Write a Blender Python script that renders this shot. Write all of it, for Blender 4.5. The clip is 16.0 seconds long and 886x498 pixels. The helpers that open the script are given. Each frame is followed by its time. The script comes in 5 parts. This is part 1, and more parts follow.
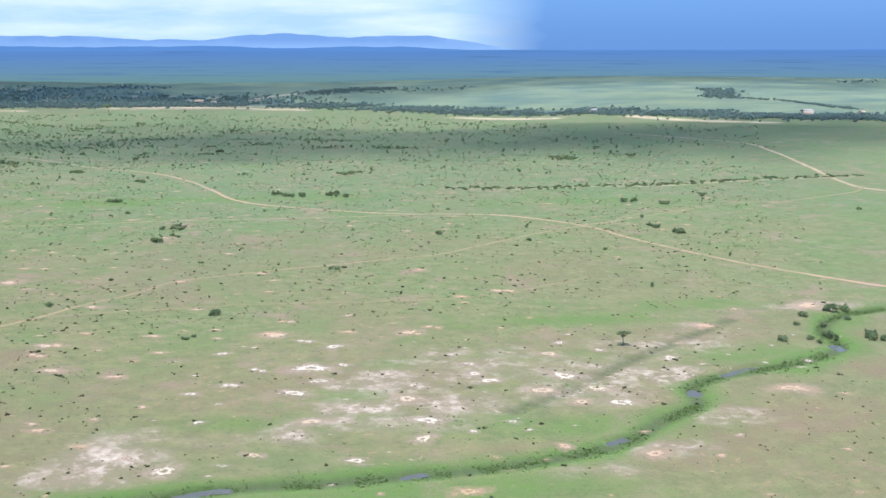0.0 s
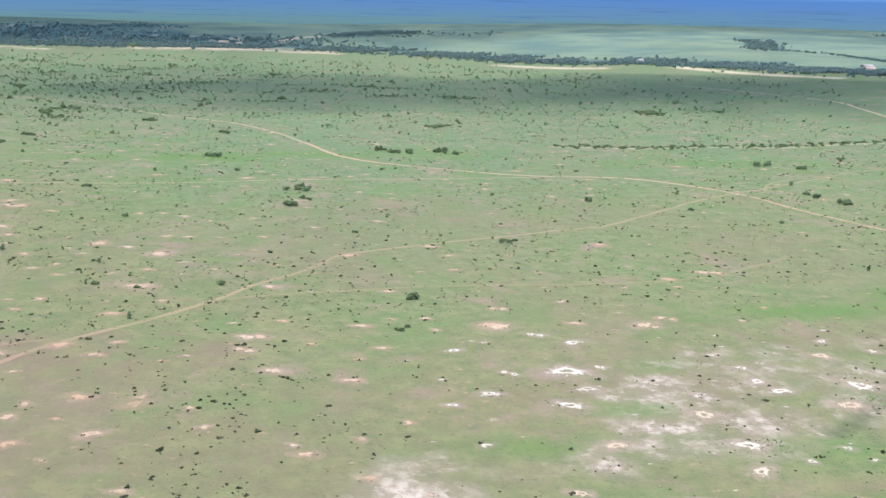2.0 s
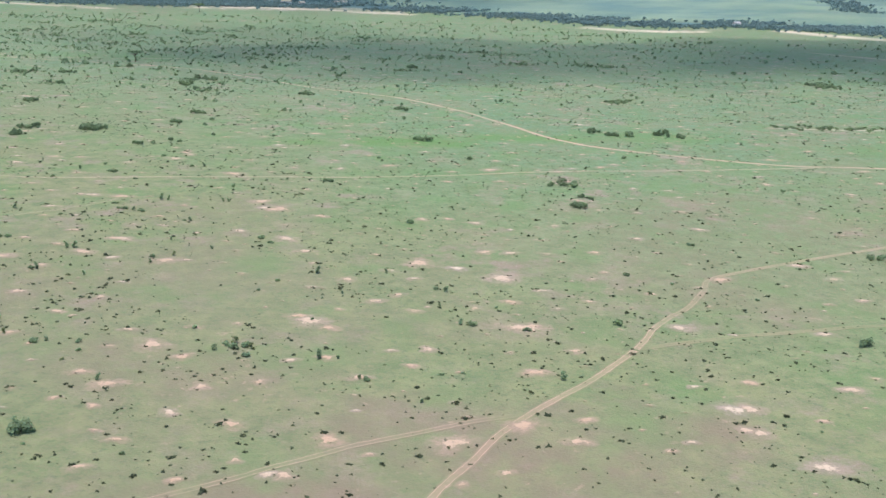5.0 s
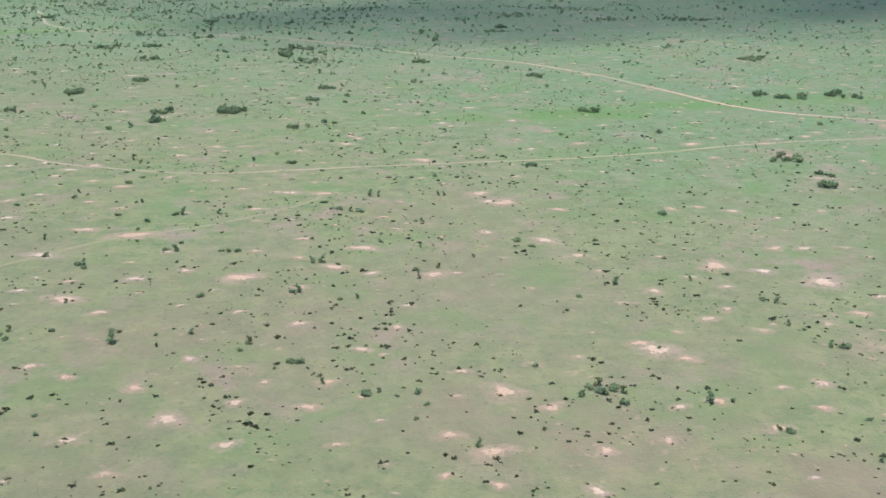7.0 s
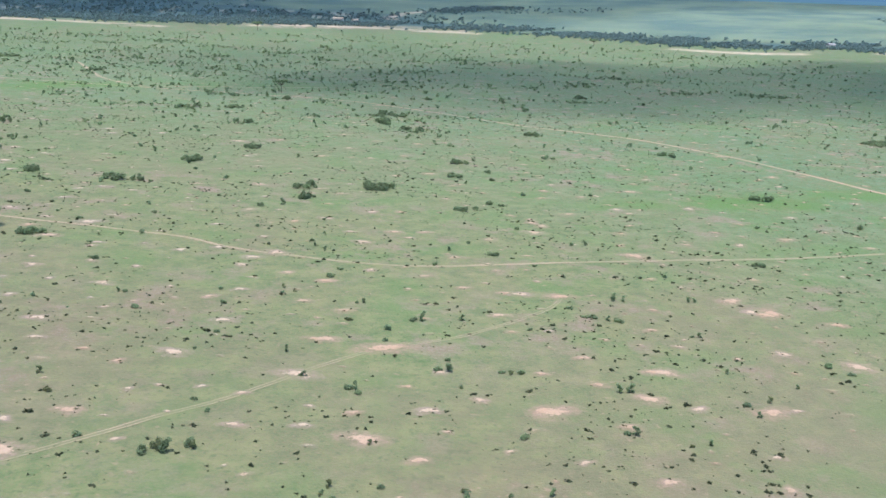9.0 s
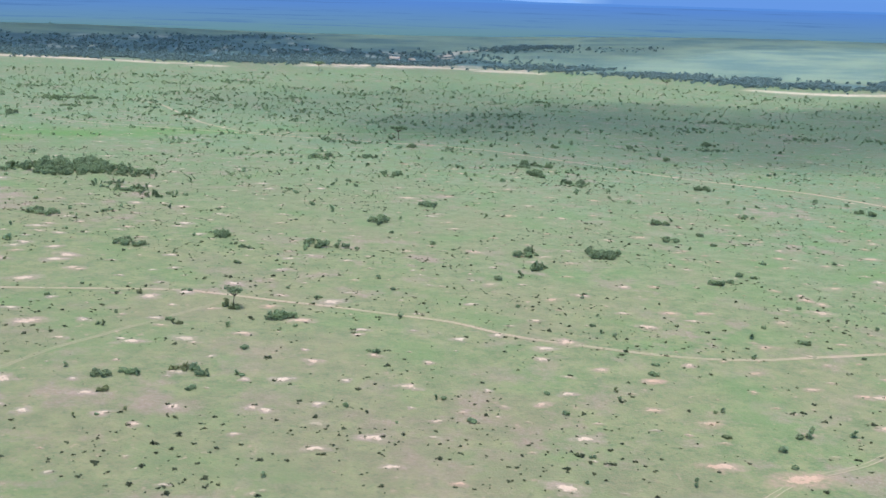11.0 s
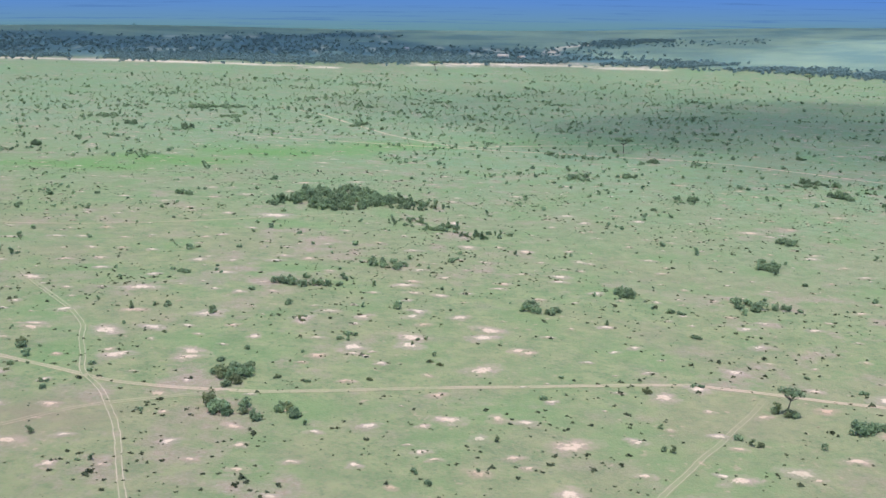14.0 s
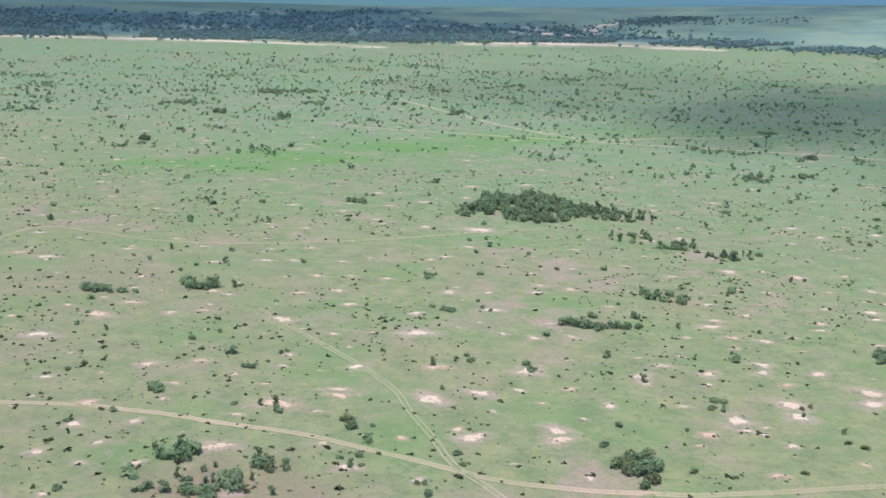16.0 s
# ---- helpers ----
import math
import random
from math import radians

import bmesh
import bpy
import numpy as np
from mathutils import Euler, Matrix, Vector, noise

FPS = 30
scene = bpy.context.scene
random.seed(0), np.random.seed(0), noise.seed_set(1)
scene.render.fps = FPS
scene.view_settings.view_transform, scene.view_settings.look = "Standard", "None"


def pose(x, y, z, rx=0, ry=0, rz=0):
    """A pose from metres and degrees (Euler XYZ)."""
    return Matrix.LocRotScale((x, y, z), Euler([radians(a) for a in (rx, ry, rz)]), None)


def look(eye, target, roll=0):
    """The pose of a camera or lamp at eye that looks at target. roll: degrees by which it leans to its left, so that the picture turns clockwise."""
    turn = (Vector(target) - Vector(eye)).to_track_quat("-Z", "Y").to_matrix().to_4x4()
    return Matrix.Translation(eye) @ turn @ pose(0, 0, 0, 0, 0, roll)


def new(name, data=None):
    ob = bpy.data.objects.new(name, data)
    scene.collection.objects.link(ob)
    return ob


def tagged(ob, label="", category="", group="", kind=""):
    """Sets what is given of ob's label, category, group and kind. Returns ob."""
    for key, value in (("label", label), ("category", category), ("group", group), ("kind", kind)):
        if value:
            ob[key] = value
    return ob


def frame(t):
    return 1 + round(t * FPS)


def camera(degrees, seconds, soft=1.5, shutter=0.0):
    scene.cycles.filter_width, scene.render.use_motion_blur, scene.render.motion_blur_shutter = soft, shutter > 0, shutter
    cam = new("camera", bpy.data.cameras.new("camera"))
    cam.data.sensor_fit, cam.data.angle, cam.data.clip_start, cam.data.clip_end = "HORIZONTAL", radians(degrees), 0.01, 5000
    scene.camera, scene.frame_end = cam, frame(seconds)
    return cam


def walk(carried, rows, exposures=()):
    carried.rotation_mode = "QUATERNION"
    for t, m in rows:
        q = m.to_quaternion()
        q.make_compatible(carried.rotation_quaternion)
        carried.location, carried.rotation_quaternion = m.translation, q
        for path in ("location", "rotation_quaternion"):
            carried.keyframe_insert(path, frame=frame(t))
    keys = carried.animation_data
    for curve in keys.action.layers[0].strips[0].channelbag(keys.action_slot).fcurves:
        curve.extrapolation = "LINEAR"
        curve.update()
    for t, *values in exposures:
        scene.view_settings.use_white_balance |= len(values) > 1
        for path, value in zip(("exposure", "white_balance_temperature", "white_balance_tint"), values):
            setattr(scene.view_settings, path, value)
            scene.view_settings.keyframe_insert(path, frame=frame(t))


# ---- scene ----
cam = camera(45.61, 16.0, soft=1.55)

# ---- the flight: seconds, x, y, z, heading, pitch, bank ----
ROWS = [
    (0.0, 0.00, -0.00, 69.00, -9.566, -10.805, -0.056),
    (0.5, -12.93, 11.33, 69.27, -8.931, -11.854, 0.218),
    (1.0, -25.93, 22.62, 69.51, -7.885, -12.328, 0.106),
    (1.5, -38.97, 33.87, 69.71, -8.395, -12.499, 0.713),
    (2.0, -52.08, 45.10, 69.89, -10.119, -13.785, 1.169),
    (2.5, -65.25, 56.31, 70.04, -10.732, -15.388, 2.291),
    (3.0, -78.47, 67.49, 70.16, -10.725, -15.390, 2.380),
    (3.2, -83.78, 71.96, 70.21, -10.844, -16.552, 1.815),
    (5.3, -140.04, 118.84, 70.53, -9.341, -16.052, 1.061),
    (5.5, -145.46, 123.30, 70.55, -8.863, -17.296, 0.635),
    (6.0, -159.03, 134.47, 70.60, -8.401, -17.207, 0.414),
    (6.5, -172.66, 145.66, 70.65, -9.105, -17.475, 0.496),
    (7.0, -186.35, 156.85, 70.69, -9.610, -18.503, -0.618),
    (7.5, -200.09, 168.08, 70.75, -10.304, -17.787, -0.358),
    (8.0, -213.90, 179.33, 70.81, -11.026, -17.035, 0.403),
    (8.5, -227.76, 190.61, 70.87, -11.091, -16.642, 0.901),
    (9.0, -241.69, 201.93, 70.95, -11.272, -15.347, 1.689),
    (9.5, -255.67, 213.29, 71.05, -11.320, -14.905, 1.848),
    (9.7, -261.28, 217.85, 71.09, -10.958, -14.655, 1.786),
    (11.8, -320.75, 266.20, 71.78, -10.279, -13.275, 1.693),
    (12.0, -326.46, 270.87, 71.87, -9.952, -13.820, 1.691),
    (12.5, -340.80, 282.57, 72.12, -10.246, -13.034, 1.846),
    (13.0, -355.19, 294.34, 72.41, -10.228, -10.583, 2.590),
    (13.5, -369.65, 306.20, 72.74, -9.463, -13.245, 0.882),
    (14.0, -384.16, 318.13, 73.11, -8.406, -13.889, 0.633),
    (14.5, -398.74, 330.16, 73.53, -8.016, -14.693, 0.026),
    (15.0, -413.37, 342.27, 73.99, -7.817, -14.795, 0.077),
    (15.5, -428.06, 354.48, 74.51, -8.462, -14.081, 0.016),
    (16.0, -442.81, 366.80, 75.08, -8.892, -15.219, 0.744),
]


def flight_pose(x, y, z, heading, pitch, bank):
    return pose(x, y, z, 0, 0, heading) @ pose(0, 0, 0, 90 + pitch) @ pose(0, 0, 0, 0, 0, bank)


EXPOSURES = [(0.0, 0.82, 6150, 11), (3.0, 0.79, 6080, 11), (5.5, 0.72, 5880, 11), (7.0, 0.69, 5880, 12), (9.5, 0.71, 5820, 12), (12.5, 0.75, 5740, 13), (16.0, 0.75, 5770, 13)]
walk(cam, [(r[0], flight_pose(*r[1:])) for r in ROWS], EXPOSURES)

# ---- daylight ----
SUN_HEIGHT, SUN_TURN = radians(74), radians(205)
world = bpy.data.worlds.new("daylight")
scene.world = world
world.use_nodes = True
wn = world.node_tree.nodes
sky = wn.new("ShaderNodeTexSky")
sky.sky_type, sky.sun_disc = "NISHITA", False
sky.sun_elevation, sky.sun_rotation = SUN_HEIGHT, SUN_TURN
sky.air_density, sky.dust_density, sky.ozone_density = 1.2, 0.2, 2.0
world.node_tree.links.new(sky.outputs[0], wn["Background"].inputs[0])
wn["Background"].inputs[1].default_value = 0.13

sun_data = bpy.data.lights.new("sun", "SUN")
sun_data.energy, sun_data.angle, sun_data.color = 3.4, radians(0.5), (1.0, 0.92, 0.80)
sun = new("sun", sun_data)
SUN_WAY = Vector((math.sin(SUN_TURN) * math.cos(SUN_HEIGHT), math.cos(SUN_TURN) * math.cos(SUN_HEIGHT), math.sin(SUN_HEIGHT)))
sun.matrix_world = look(Vector((0, 0, 3000)) + SUN_WAY * 100, Vector((0, 0, 3000)))

rng = np.random.default_rng(7)

# ---- the lie of the land ----
LAND = (-4.060, -8.163, -1.348, 9.271, 7.742, -8.488)


def soft_top(v, top, width):
    return top - np.logaddexp(0, (top - v) / width) * width


def land(x, y):
    """Height of the plain, which falls to the river and rises again towards the far hills."""
    x, y = np.asarray(x, float), np.asarray(y, float)
    xc = -soft_top(-soft_top(x, 600, 80), 600, 80)
    yc = -soft_top(-soft_top(y, 1150, 60), 300, 60)
    a, b = xc / 500, (yc - 450) / 500
    base = LAND[0] + LAND[1] * a + LAND[2] * b + LAND[3] * a * a + LAND[4] * a * b + LAND[5] * b * b
    far = np.clip(np.hypot(x + 200, y - 300) - 1000, 0, 1100) / 3800
    return base + 76 * far ** 1.2


def spline(points, step=3.0):
    """A smooth line (Catmull-Rom) through a few places, as an array of x, y."""
    p = np.array(points, float)
    p = np.vstack([2 * p[0] - p[1], p, 2 * p[-1] - p[-2]])
    out = []
    for k in range(1, len(p) - 2):
        n = max(2, int(np.hypot(*(p[k + 1] - p[k])) / step))
        t = np.linspace(0, 1, n, endpoint=False)[:, None]
        out.append(0.5 * (2 * p[k] + (p[k + 1] - p[k - 1]) * t + (2 * p[k - 1] - 5 * p[k] + 4 * p[k + 1] - p[k + 2]) * t ** 2
                          + (3 * p[k] - p[k - 1] - 3 * p[k + 1] + p[k + 2]) * t ** 3))
    return np.vstack(out + [p[-2:-1]])


def off_line(x, y, line):
    """Distance of places to a line."""
    best = np.full(np.shape(x), 1e9)
    for ax, ay in line:
        best = np.minimum(best, np.hypot(x - ax, y - ay))
    return best


STREAM = spline([(181, 279), (161, 272), (149, 258), (146, 244), (131, 234), (115, 228), (103, 224), (94, 217), (91, 207), (79, 198), (66, 187),
                 (42, 179), (11, 175.5), (-8, 174.5), (-40, 168), (-70, 158), (-130, 140)], 2.5)
WATER_DEPTH = 0.66
POOLS = [(spline([(115, 231.2), (110.5, 229.2), (106, 226.8)], 1.0), 1.15), (spline([(94.4, 216.4), (93.8, 214.6)], 0.8), 1.35),
         (spline([(67.8, 190.3), (65.2, 188.9)], 0.8), 1.05), (spline([(26, 177.9), (22.8, 177.1)], 0.8), 1.1),
         (spline([(-9, 174.8), (-13, 174.3), (-17, 173.2)], 1.0), 1.0), (spline([(145.4, 246), (145.2, 243)], 0.8), 1.3)]
DITCH = spline([(128, 272), (105, 253), (84, 236), (68, 221), (50, 207)], 3)
RIVER = spline([(-1300, 1640), (-700, 1640), (-390, 1650), (-165, 1690), (43, 1640), (190, 1520), (300, 1370), (445, 1290), (540, 1130), (640, 1000), (900, 840)], 20)


def value_noise(x, y, size, seed):
    """Smooth noise between 0 and 1."""
    g = np.random.default_rng(seed).random((256, 256))
    u, v = np.asarray(x) / size + 1000.3, np.asarray(y) / size + 1000.7
    i, j = np.floor(u).astype(int), np.floor(v).astype(int)
    fu, fv = u - i, v - j
    fu, fv = fu * fu * (3 - 2 * fu), fv * fv * (3 - 2 * fv)
    i, j, i2, j2 = i % 256, j % 256, (i + 1) % 256, (j + 1) % 256
    return (g[i, j] * (1 - fu) + g[i2, j] * fu) * (1 - fv) + (g[i, j2] * (1 - fu) + g[i2, j2] * fu) * fv


def blobs(x, y, places):
    """Soft rounded areas (x, y, half width, half depth, strength)."""
    out = np.zeros(np.shape(x))
    wob = (value_noise(x, y, 14, 3) - 0.5) * 0.9 + (value_noise(x, y, 5, 4) - 0.5) * 0.5
    for bx, by, rx, ry, s in places:
        d = np.hypot((x - bx) / rx, (y - by) / ry) + wob
        out = np.maximum(out, s * np.clip(1.35 - d, 0, 1))
    return out


LUSH = [(-466, 756, 40, 22, .9), (-430, 775, 40, 24, 1.), (-385, 815, 45, 30, 1.), (-335, 850, 40, 24, .85), (-80, 512, 45, 14, .75), (-30, 524, 30, 12, .7),
        (88, 277, 34, 8, .8), (129, 289, 26, 8, .7), (32, 243, 10, 5, .7), (17, 221, 12, 6, .8), (-4, 206, 20, 6, .6), (33, 203, 7, 3, 1.), (25, 528, 40, 16, .5),
        (144, 500, 70, 14, .5), (68, 221, 6, 3, 1.), (20, 168, 40, 9, .8), (60, 196, 26, 7, .7), (120, 240, 22, 8, .6), (-230, 880, 80, 40, .4)]
PALE = [(27, 227, 17, 6, 1.), (48, 231, 13, 6, .9), (20, 205, 19, 6, 1.), (64, 219, 15, 6, .9), (88, 228, 16, 5, .7), (30, 215, 22, 5, .7), (-12, 197, 9, 3, .35), (117, 267, 9, 5, .8), (-29, 190, 8, 6, .9), (-32, 183, 9, 5, .8),
        (39, 243, 13, 6, .5), (47, 210, 10, 5, .6), (116, 213, 8, 4, .45), (74, 183, 9, 4, .45), (61, 176, 9, 4, .4), (159, 285, 14, 4, .8), (96, 199, 9, 4, .45),
        (25, 231, 8, 6, 1.0), (19, 212, 11, 5, 1.0), (38, 212, 7, 7, 0.9), (43, 249, 8, 6, 0.7), (42, 230, 7, 7, 0.7), (58, 249, 6, 5, 0.5), (4, 198, 6, 8, 0.9),
        (29, 224, 17, 12, .55), (51, 237, 20, 12, .5), (71, 233, 18, 12, .5), (60, 217, 16, 9, .55), (99, 251, 16, 8, .5), (30, 204, 14, 8, .6), (17, 205, 12, 8, .6),
        (45, 215, 14, 8, .6), (-30, 193, 9, 6, .8), (-36, 183, 9, 5, .8), (-25, 200, 6, 5, .7)]
DRY = [(115, 192, 50, 18, .55), (85, 176, 40, 9, .55), (150, 225, 30, 12, .6), (-95, 255, 42, 20, .6), (-130, 232, 45, 18, .7), (-30, 232, 30, 14, .35), (-150, 285, 40, 20, .4), (-455, 488, 20, 13, .8), (-425, 478, 24, 8, .5), (30, 228, 70, 30, .5), (105, 255, 60, 26, .45), (60, 186, 40, 8, .6)]
SAND = [(-560, 1590, 180, 14, .9), (-330, 1560, 90, 10, .5), (-90, 1625, 170, 22, 1.), (40, 1570, 70, 9, .7), (330, 1265, 60, 10, .4)]
MEADOW = [(330, 1900, 330, 190, 1.), (640, 1560, 260, 190, 1.), (900, 1330, 260, 160, .9), (560, 1800, 300, 130, .8)]


def clearings(x, y):
    """Open ground between the woods beyond the river."""
    return np.clip((0.7 * value_noise(x, y * 0.45, 36, 16) + 0.45 * value_noise(x, y, 17, 17) - 0.80) * 9, 0, 1)


def fields(x, y):
    """How lush, how bare, how dry, how wooded and how hazed by distance the plain is, place by place."""
    near = (np.hypot(x - 40, y - 200) < 320)
    lush = blobs(x, y, LUSH)
    ds = np.full(np.shape(x), 1e9)
    dd = np.full(np.shape(x), 1e9)
    if near.any():
        ds[near] = off_line(x[near], y[near], STREAM)
        dd[near] = off_line(x[near], y[near], DITCH)
    w = 2.4 + 6.0 * value_noise(x, y, 13, 8) ** 1.7
    lush = np.maximum(lush, np.clip(1.5 - ds / w, 0, 1))
    pale = np.maximum(blobs(x, y, PALE), blobs(x, y, SAND)) * (ds > 3.5)
    pale = np.clip(pale * (0.5 + 1.15 * value_noise(x, y, 5, 12) * (0.4 + value_noise(x, y, 2.2, 13))), 0, 1)
    dry = np.clip(value_noise(x, y, 62, 5) * 0.65 + value_noise(x, y, 23, 6) * 0.45 - 0.30, 0, 1) * (1 - 0.8 * lush) * np.where(y < 420, 0.6, 0.25)
    dry = np.maximum(dry, blobs(x, y, DRY) * (1 - lush))
    bank = np.interp(x, RIVER[:, 0], RIVER[:, 1])
    depth = np.interp(x, (-900, -400, -220, -110, 0, 80, 110), (420, 480, 500, 330, 190, 90, 70)) * (0.7 + 0.6 * value_noise(x, y, 120, 9))
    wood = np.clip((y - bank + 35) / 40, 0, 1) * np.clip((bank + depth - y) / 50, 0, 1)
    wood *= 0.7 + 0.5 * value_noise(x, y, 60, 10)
    clear = clearings(x, y) * np.clip((y - bank - 60) / 60, 0, 1) * np.clip(wood * 2, 0, 1)
    wet = np.clip(1.4 - ds / 2.2, 0, 1)
    trench = np.clip(1.2 - dd / 2.6, 0, 1)
    # grows with distance: how much haze is mixed into the grass colour
    hazed_sward = np.clip((0.77 * y + 0.64 * x - 190) / 250 + 0.4 * (value_noise(x, y, 140, 14) - 0.5), 0, 1) + np.clip((y - bank + 20) / 120, 0, 1) * (0.6 + 0.4 * value_noise(x, y, 160, 15))
    hazed_sward *= 1 - 0.65 * np.exp(-((x - 170) / 140) ** 2 - ((y - 380) / 120) ** 2)
    return lush, pale, dry, wood, np.maximum(wet * 0.85, trench * 0.7), hazed_sward, clear


def relief(x, y):
    """The land with the carved stream bed and a faint swell."""
    z = land(x, y) + 0.35 * (value_noise(x, y, 31, 21) - 0.5)
    near = np.hypot(x - 40, y - 200) < 320
    if near.any():
        d = off_line(x[near], y[near], STREAM)
        z[near] -= 0.5 * np.clip(1.25 - d / 3.4, 0, 1)
        for line_, wide in POOLS:
            z[near] -= 0.8 * np.clip(1.5 - off_line(x[near], y[near], line_) / wide + 0.9 * (value_noise(x[near], y[near], 2.4, 22) - 0.5), 0, 1)
        z[near] -= 0.4 * np.clip(1.2 - off_line(x[near], y[near], DITCH) / 2.6, 0, 1)
    return z


# ---- materials ----
def material(name):
    m = bpy.data.materials.new(name)
    m.use_nodes = True
    nt = m.node_tree
    return m, nt, nt.nodes["Principled BSDF"]


def node(nt, kind, **values):
    n = nt.nodes.new("ShaderNode" + kind)
    for key, value in values.items():
        n.inputs[key.replace("_", " ")].default_value = value
    return n


def link(nt, a, b):
    nt.links.new(a, b)


def where(nt):
    return nt.nodes.new("ShaderNodeNewGeometry").outputs["Position"]


def grain(nt, scale, detail=4.0, rough=0.55):
    n = node(nt, "TexNoise", Scale=scale, Detail=detail, Roughness=rough)
    link(nt, where(nt), n.inputs["Vector"])
    return n.outputs[0]


def ramp(nt, value, low, high, a=0.0, b=1.0):
    n = node(nt, "MapRange", From_Min=low, From_Max=high, To_Min=a)
    if isinstance(b, (int, float)):
        n.inputs["To Max"].default_value = b
    else:
        link(nt, b, n.inputs["To Max"])
    link(nt, value, n.inputs["Value"])
    return n.outputs[0]


def maths(nt, how, a, b):
    n = nt.nodes.new("ShaderNodeMath")
    n.operation = how
    for k, v in enumerate((a, b)):
        if isinstance(v, (int, float)):
            n.inputs[k].default_value = v
        else:
            link(nt, v, n.inputs[k])
    return n.outputs[0]


def blend(nt, amount, a, b):
    n = nt.nodes.new("ShaderNodeMix")
    n.data_type = "RGBA"
    for k, v in ((0, amount), (6, a), (7, b)):
        if isinstance(v, (int, float)):
            n.inputs[k].default_value = v
        elif isinstance(v, tuple):
            n.inputs[k].default_value = (*v, 1)
        else:
            link(nt, v, n.inputs[k])
    return n.outputs[2]


def attribute(nt, name):
    n = nt.nodes.new("ShaderNodeAttribute")
    n.attribute_name = name
    return n.outputs["Fac"]


GRASS, GRASS_DARK, GRASS_DRY = (0.196, 0.216, 0.098), (0.104, 0.154, 0.064), (0.236, 0.194, 0.112)
GRASS_LUSH, SOIL, SOIL_PALE, MUD = (0.092, 0.182, 0.044), (0.43, 0.290, 0.195), (0.51, 0.410, 0.305), (0.076, 0.097, 0.050)
ROAD_EARTH = (0.430, 0.258, 0.180)
# far grass, with the blue-green of distant haze painted in
GRASS_HAZED = (0.118, 0.206, 0.114)
# the woods' colour has the blue of distant haze painted in
WOODLAND_HAZED, CLEARING = (0.066, 0.118, 0.122), (0.270, 0.286, 0.225)


def grass_colour(nt):
    """Short grazed grass, green where it is thick, with pinkish earth where it is worn and painted haze far off."""
    fine, mid, broad = grain(nt, 1.6, 3), grain(nt, 0.22, 5), grain(nt, 0.03, 4)
    hazed_sward = attribute(nt, "hazed_sward")
    c = blend(nt, ramp(nt, hazed_sward, 0.0, 1.0), GRASS, GRASS_HAZED)
    c = blend(nt, ramp(nt, mid, 0.35, 0.68), c, GRASS_DARK)
    c = blend(nt, maths(nt, "MULTIPLY", ramp(nt, fine, 0.42, 0.72), 0.48), c, GRASS_DRY)
    c = blend(nt, maths(nt, "MULTIPLY", ramp(nt, grain(nt, 0.75, 4, 0.65), 0.52, 0.72), 0.75), c, (0.072, 0.118, 0.055))
    c = blend(nt, maths(nt, "MULTIPLY", ramp(nt, broad, 0.42, 0.68), 0.22), c, GRASS_DRY)
    c = blend(nt, maths(nt, "MULTIPLY", ramp(nt, grain(nt, 0.011, 3), 0.46, 0.66), ramp(nt, hazed_sward, 0.0, 0.6, 0.36, 0.02)), c, (0.215, 0.172, 0.117))
    c = blend(nt, maths(nt, "MULTIPLY", ramp(nt, grain(nt, 0.05, 4, 0.6), 0.50, 0.66), 0.55), c, (0.114, 0.188, 0.066))
    worn = maths(nt, "MULTIPLY", ramp(nt, grain(nt, 0.085, 5, 0.68), 0.515, 0.65), ramp(nt, grain(nt, 0.016, 3), 0.40, 0.60, 0.12, 0.80))
    c = blend(nt, worn, c, blend(nt, ramp(nt, fine, 0.4, 0.65), (0.240, 0.172, 0.128), (0.284, 0.222, 0.178)))
    c = blend(nt, maths(nt, "MULTIPLY", ramp(nt, grain(nt, 0.42, 4, 0.7), 0.55, 0.67), 0.42), c, (0.118, 0.176, 0.070))
    dry = maths(nt, "MULTIPLY", attribute(nt, "dry"), ramp(nt, mid, 0.3, 0.6, 0.4, 1.2))
    c = blend(nt, dry, c, (0.206, 0.152, 0.106))
    scab = maths(nt, "MULTIPLY", ramp(nt, grain(nt, 0.55, 3), 0.63, 0.72), ramp(nt, broad, 0.45, 0.6, 0.15, 0.7))
    c = blend(nt, scab, c, (0.32, 0.228, 0.160))
    # grass past the river: bluish distance haze put into its base colour
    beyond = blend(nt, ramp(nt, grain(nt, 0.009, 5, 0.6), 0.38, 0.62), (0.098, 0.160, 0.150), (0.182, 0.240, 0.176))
    c = blend(nt, ramp(nt, hazed_sward, 1.0, 1.9, 0.0, 0.9), c, beyond)
    c = blend(nt, maths(nt, "MULTIPLY", attribute(nt, "lush"), ramp(nt, mid, 0.3, 0.65, 1.0, 0.55)), c, GRASS_LUSH)
    pale = maths(nt, "MULTIPLY", attribute(nt, "pale"), ramp(nt, grain(nt, 0.15, 6, 0.70), 0.462, 0.55))
    c = blend(nt, maths(nt, "MULTIPLY", ramp(nt, attribute(nt, "pale"), 0.0, 0.7), ramp(nt, grain(nt, 0.10, 5, 0.6), 0.36, 0.56, 0.15, 0.75)), c, (0.240, 0.202, 0.148))
    c = blend(nt, pale, c, blend(nt, ramp(nt, grain(nt, 0.55, 4), 0.42, 0.62), (0.30, 0.246, 0.192), (0.47, 0.405, 0.340)))
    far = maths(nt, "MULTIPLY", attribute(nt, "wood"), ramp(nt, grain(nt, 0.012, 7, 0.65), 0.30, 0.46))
    c = blend(nt, far, c, WOODLAND_HAZED)
    c = blend(nt, attribute(nt, "open"), c, CLEARING)
    return blend(nt, attribute(nt, "wet"), c, MUD)


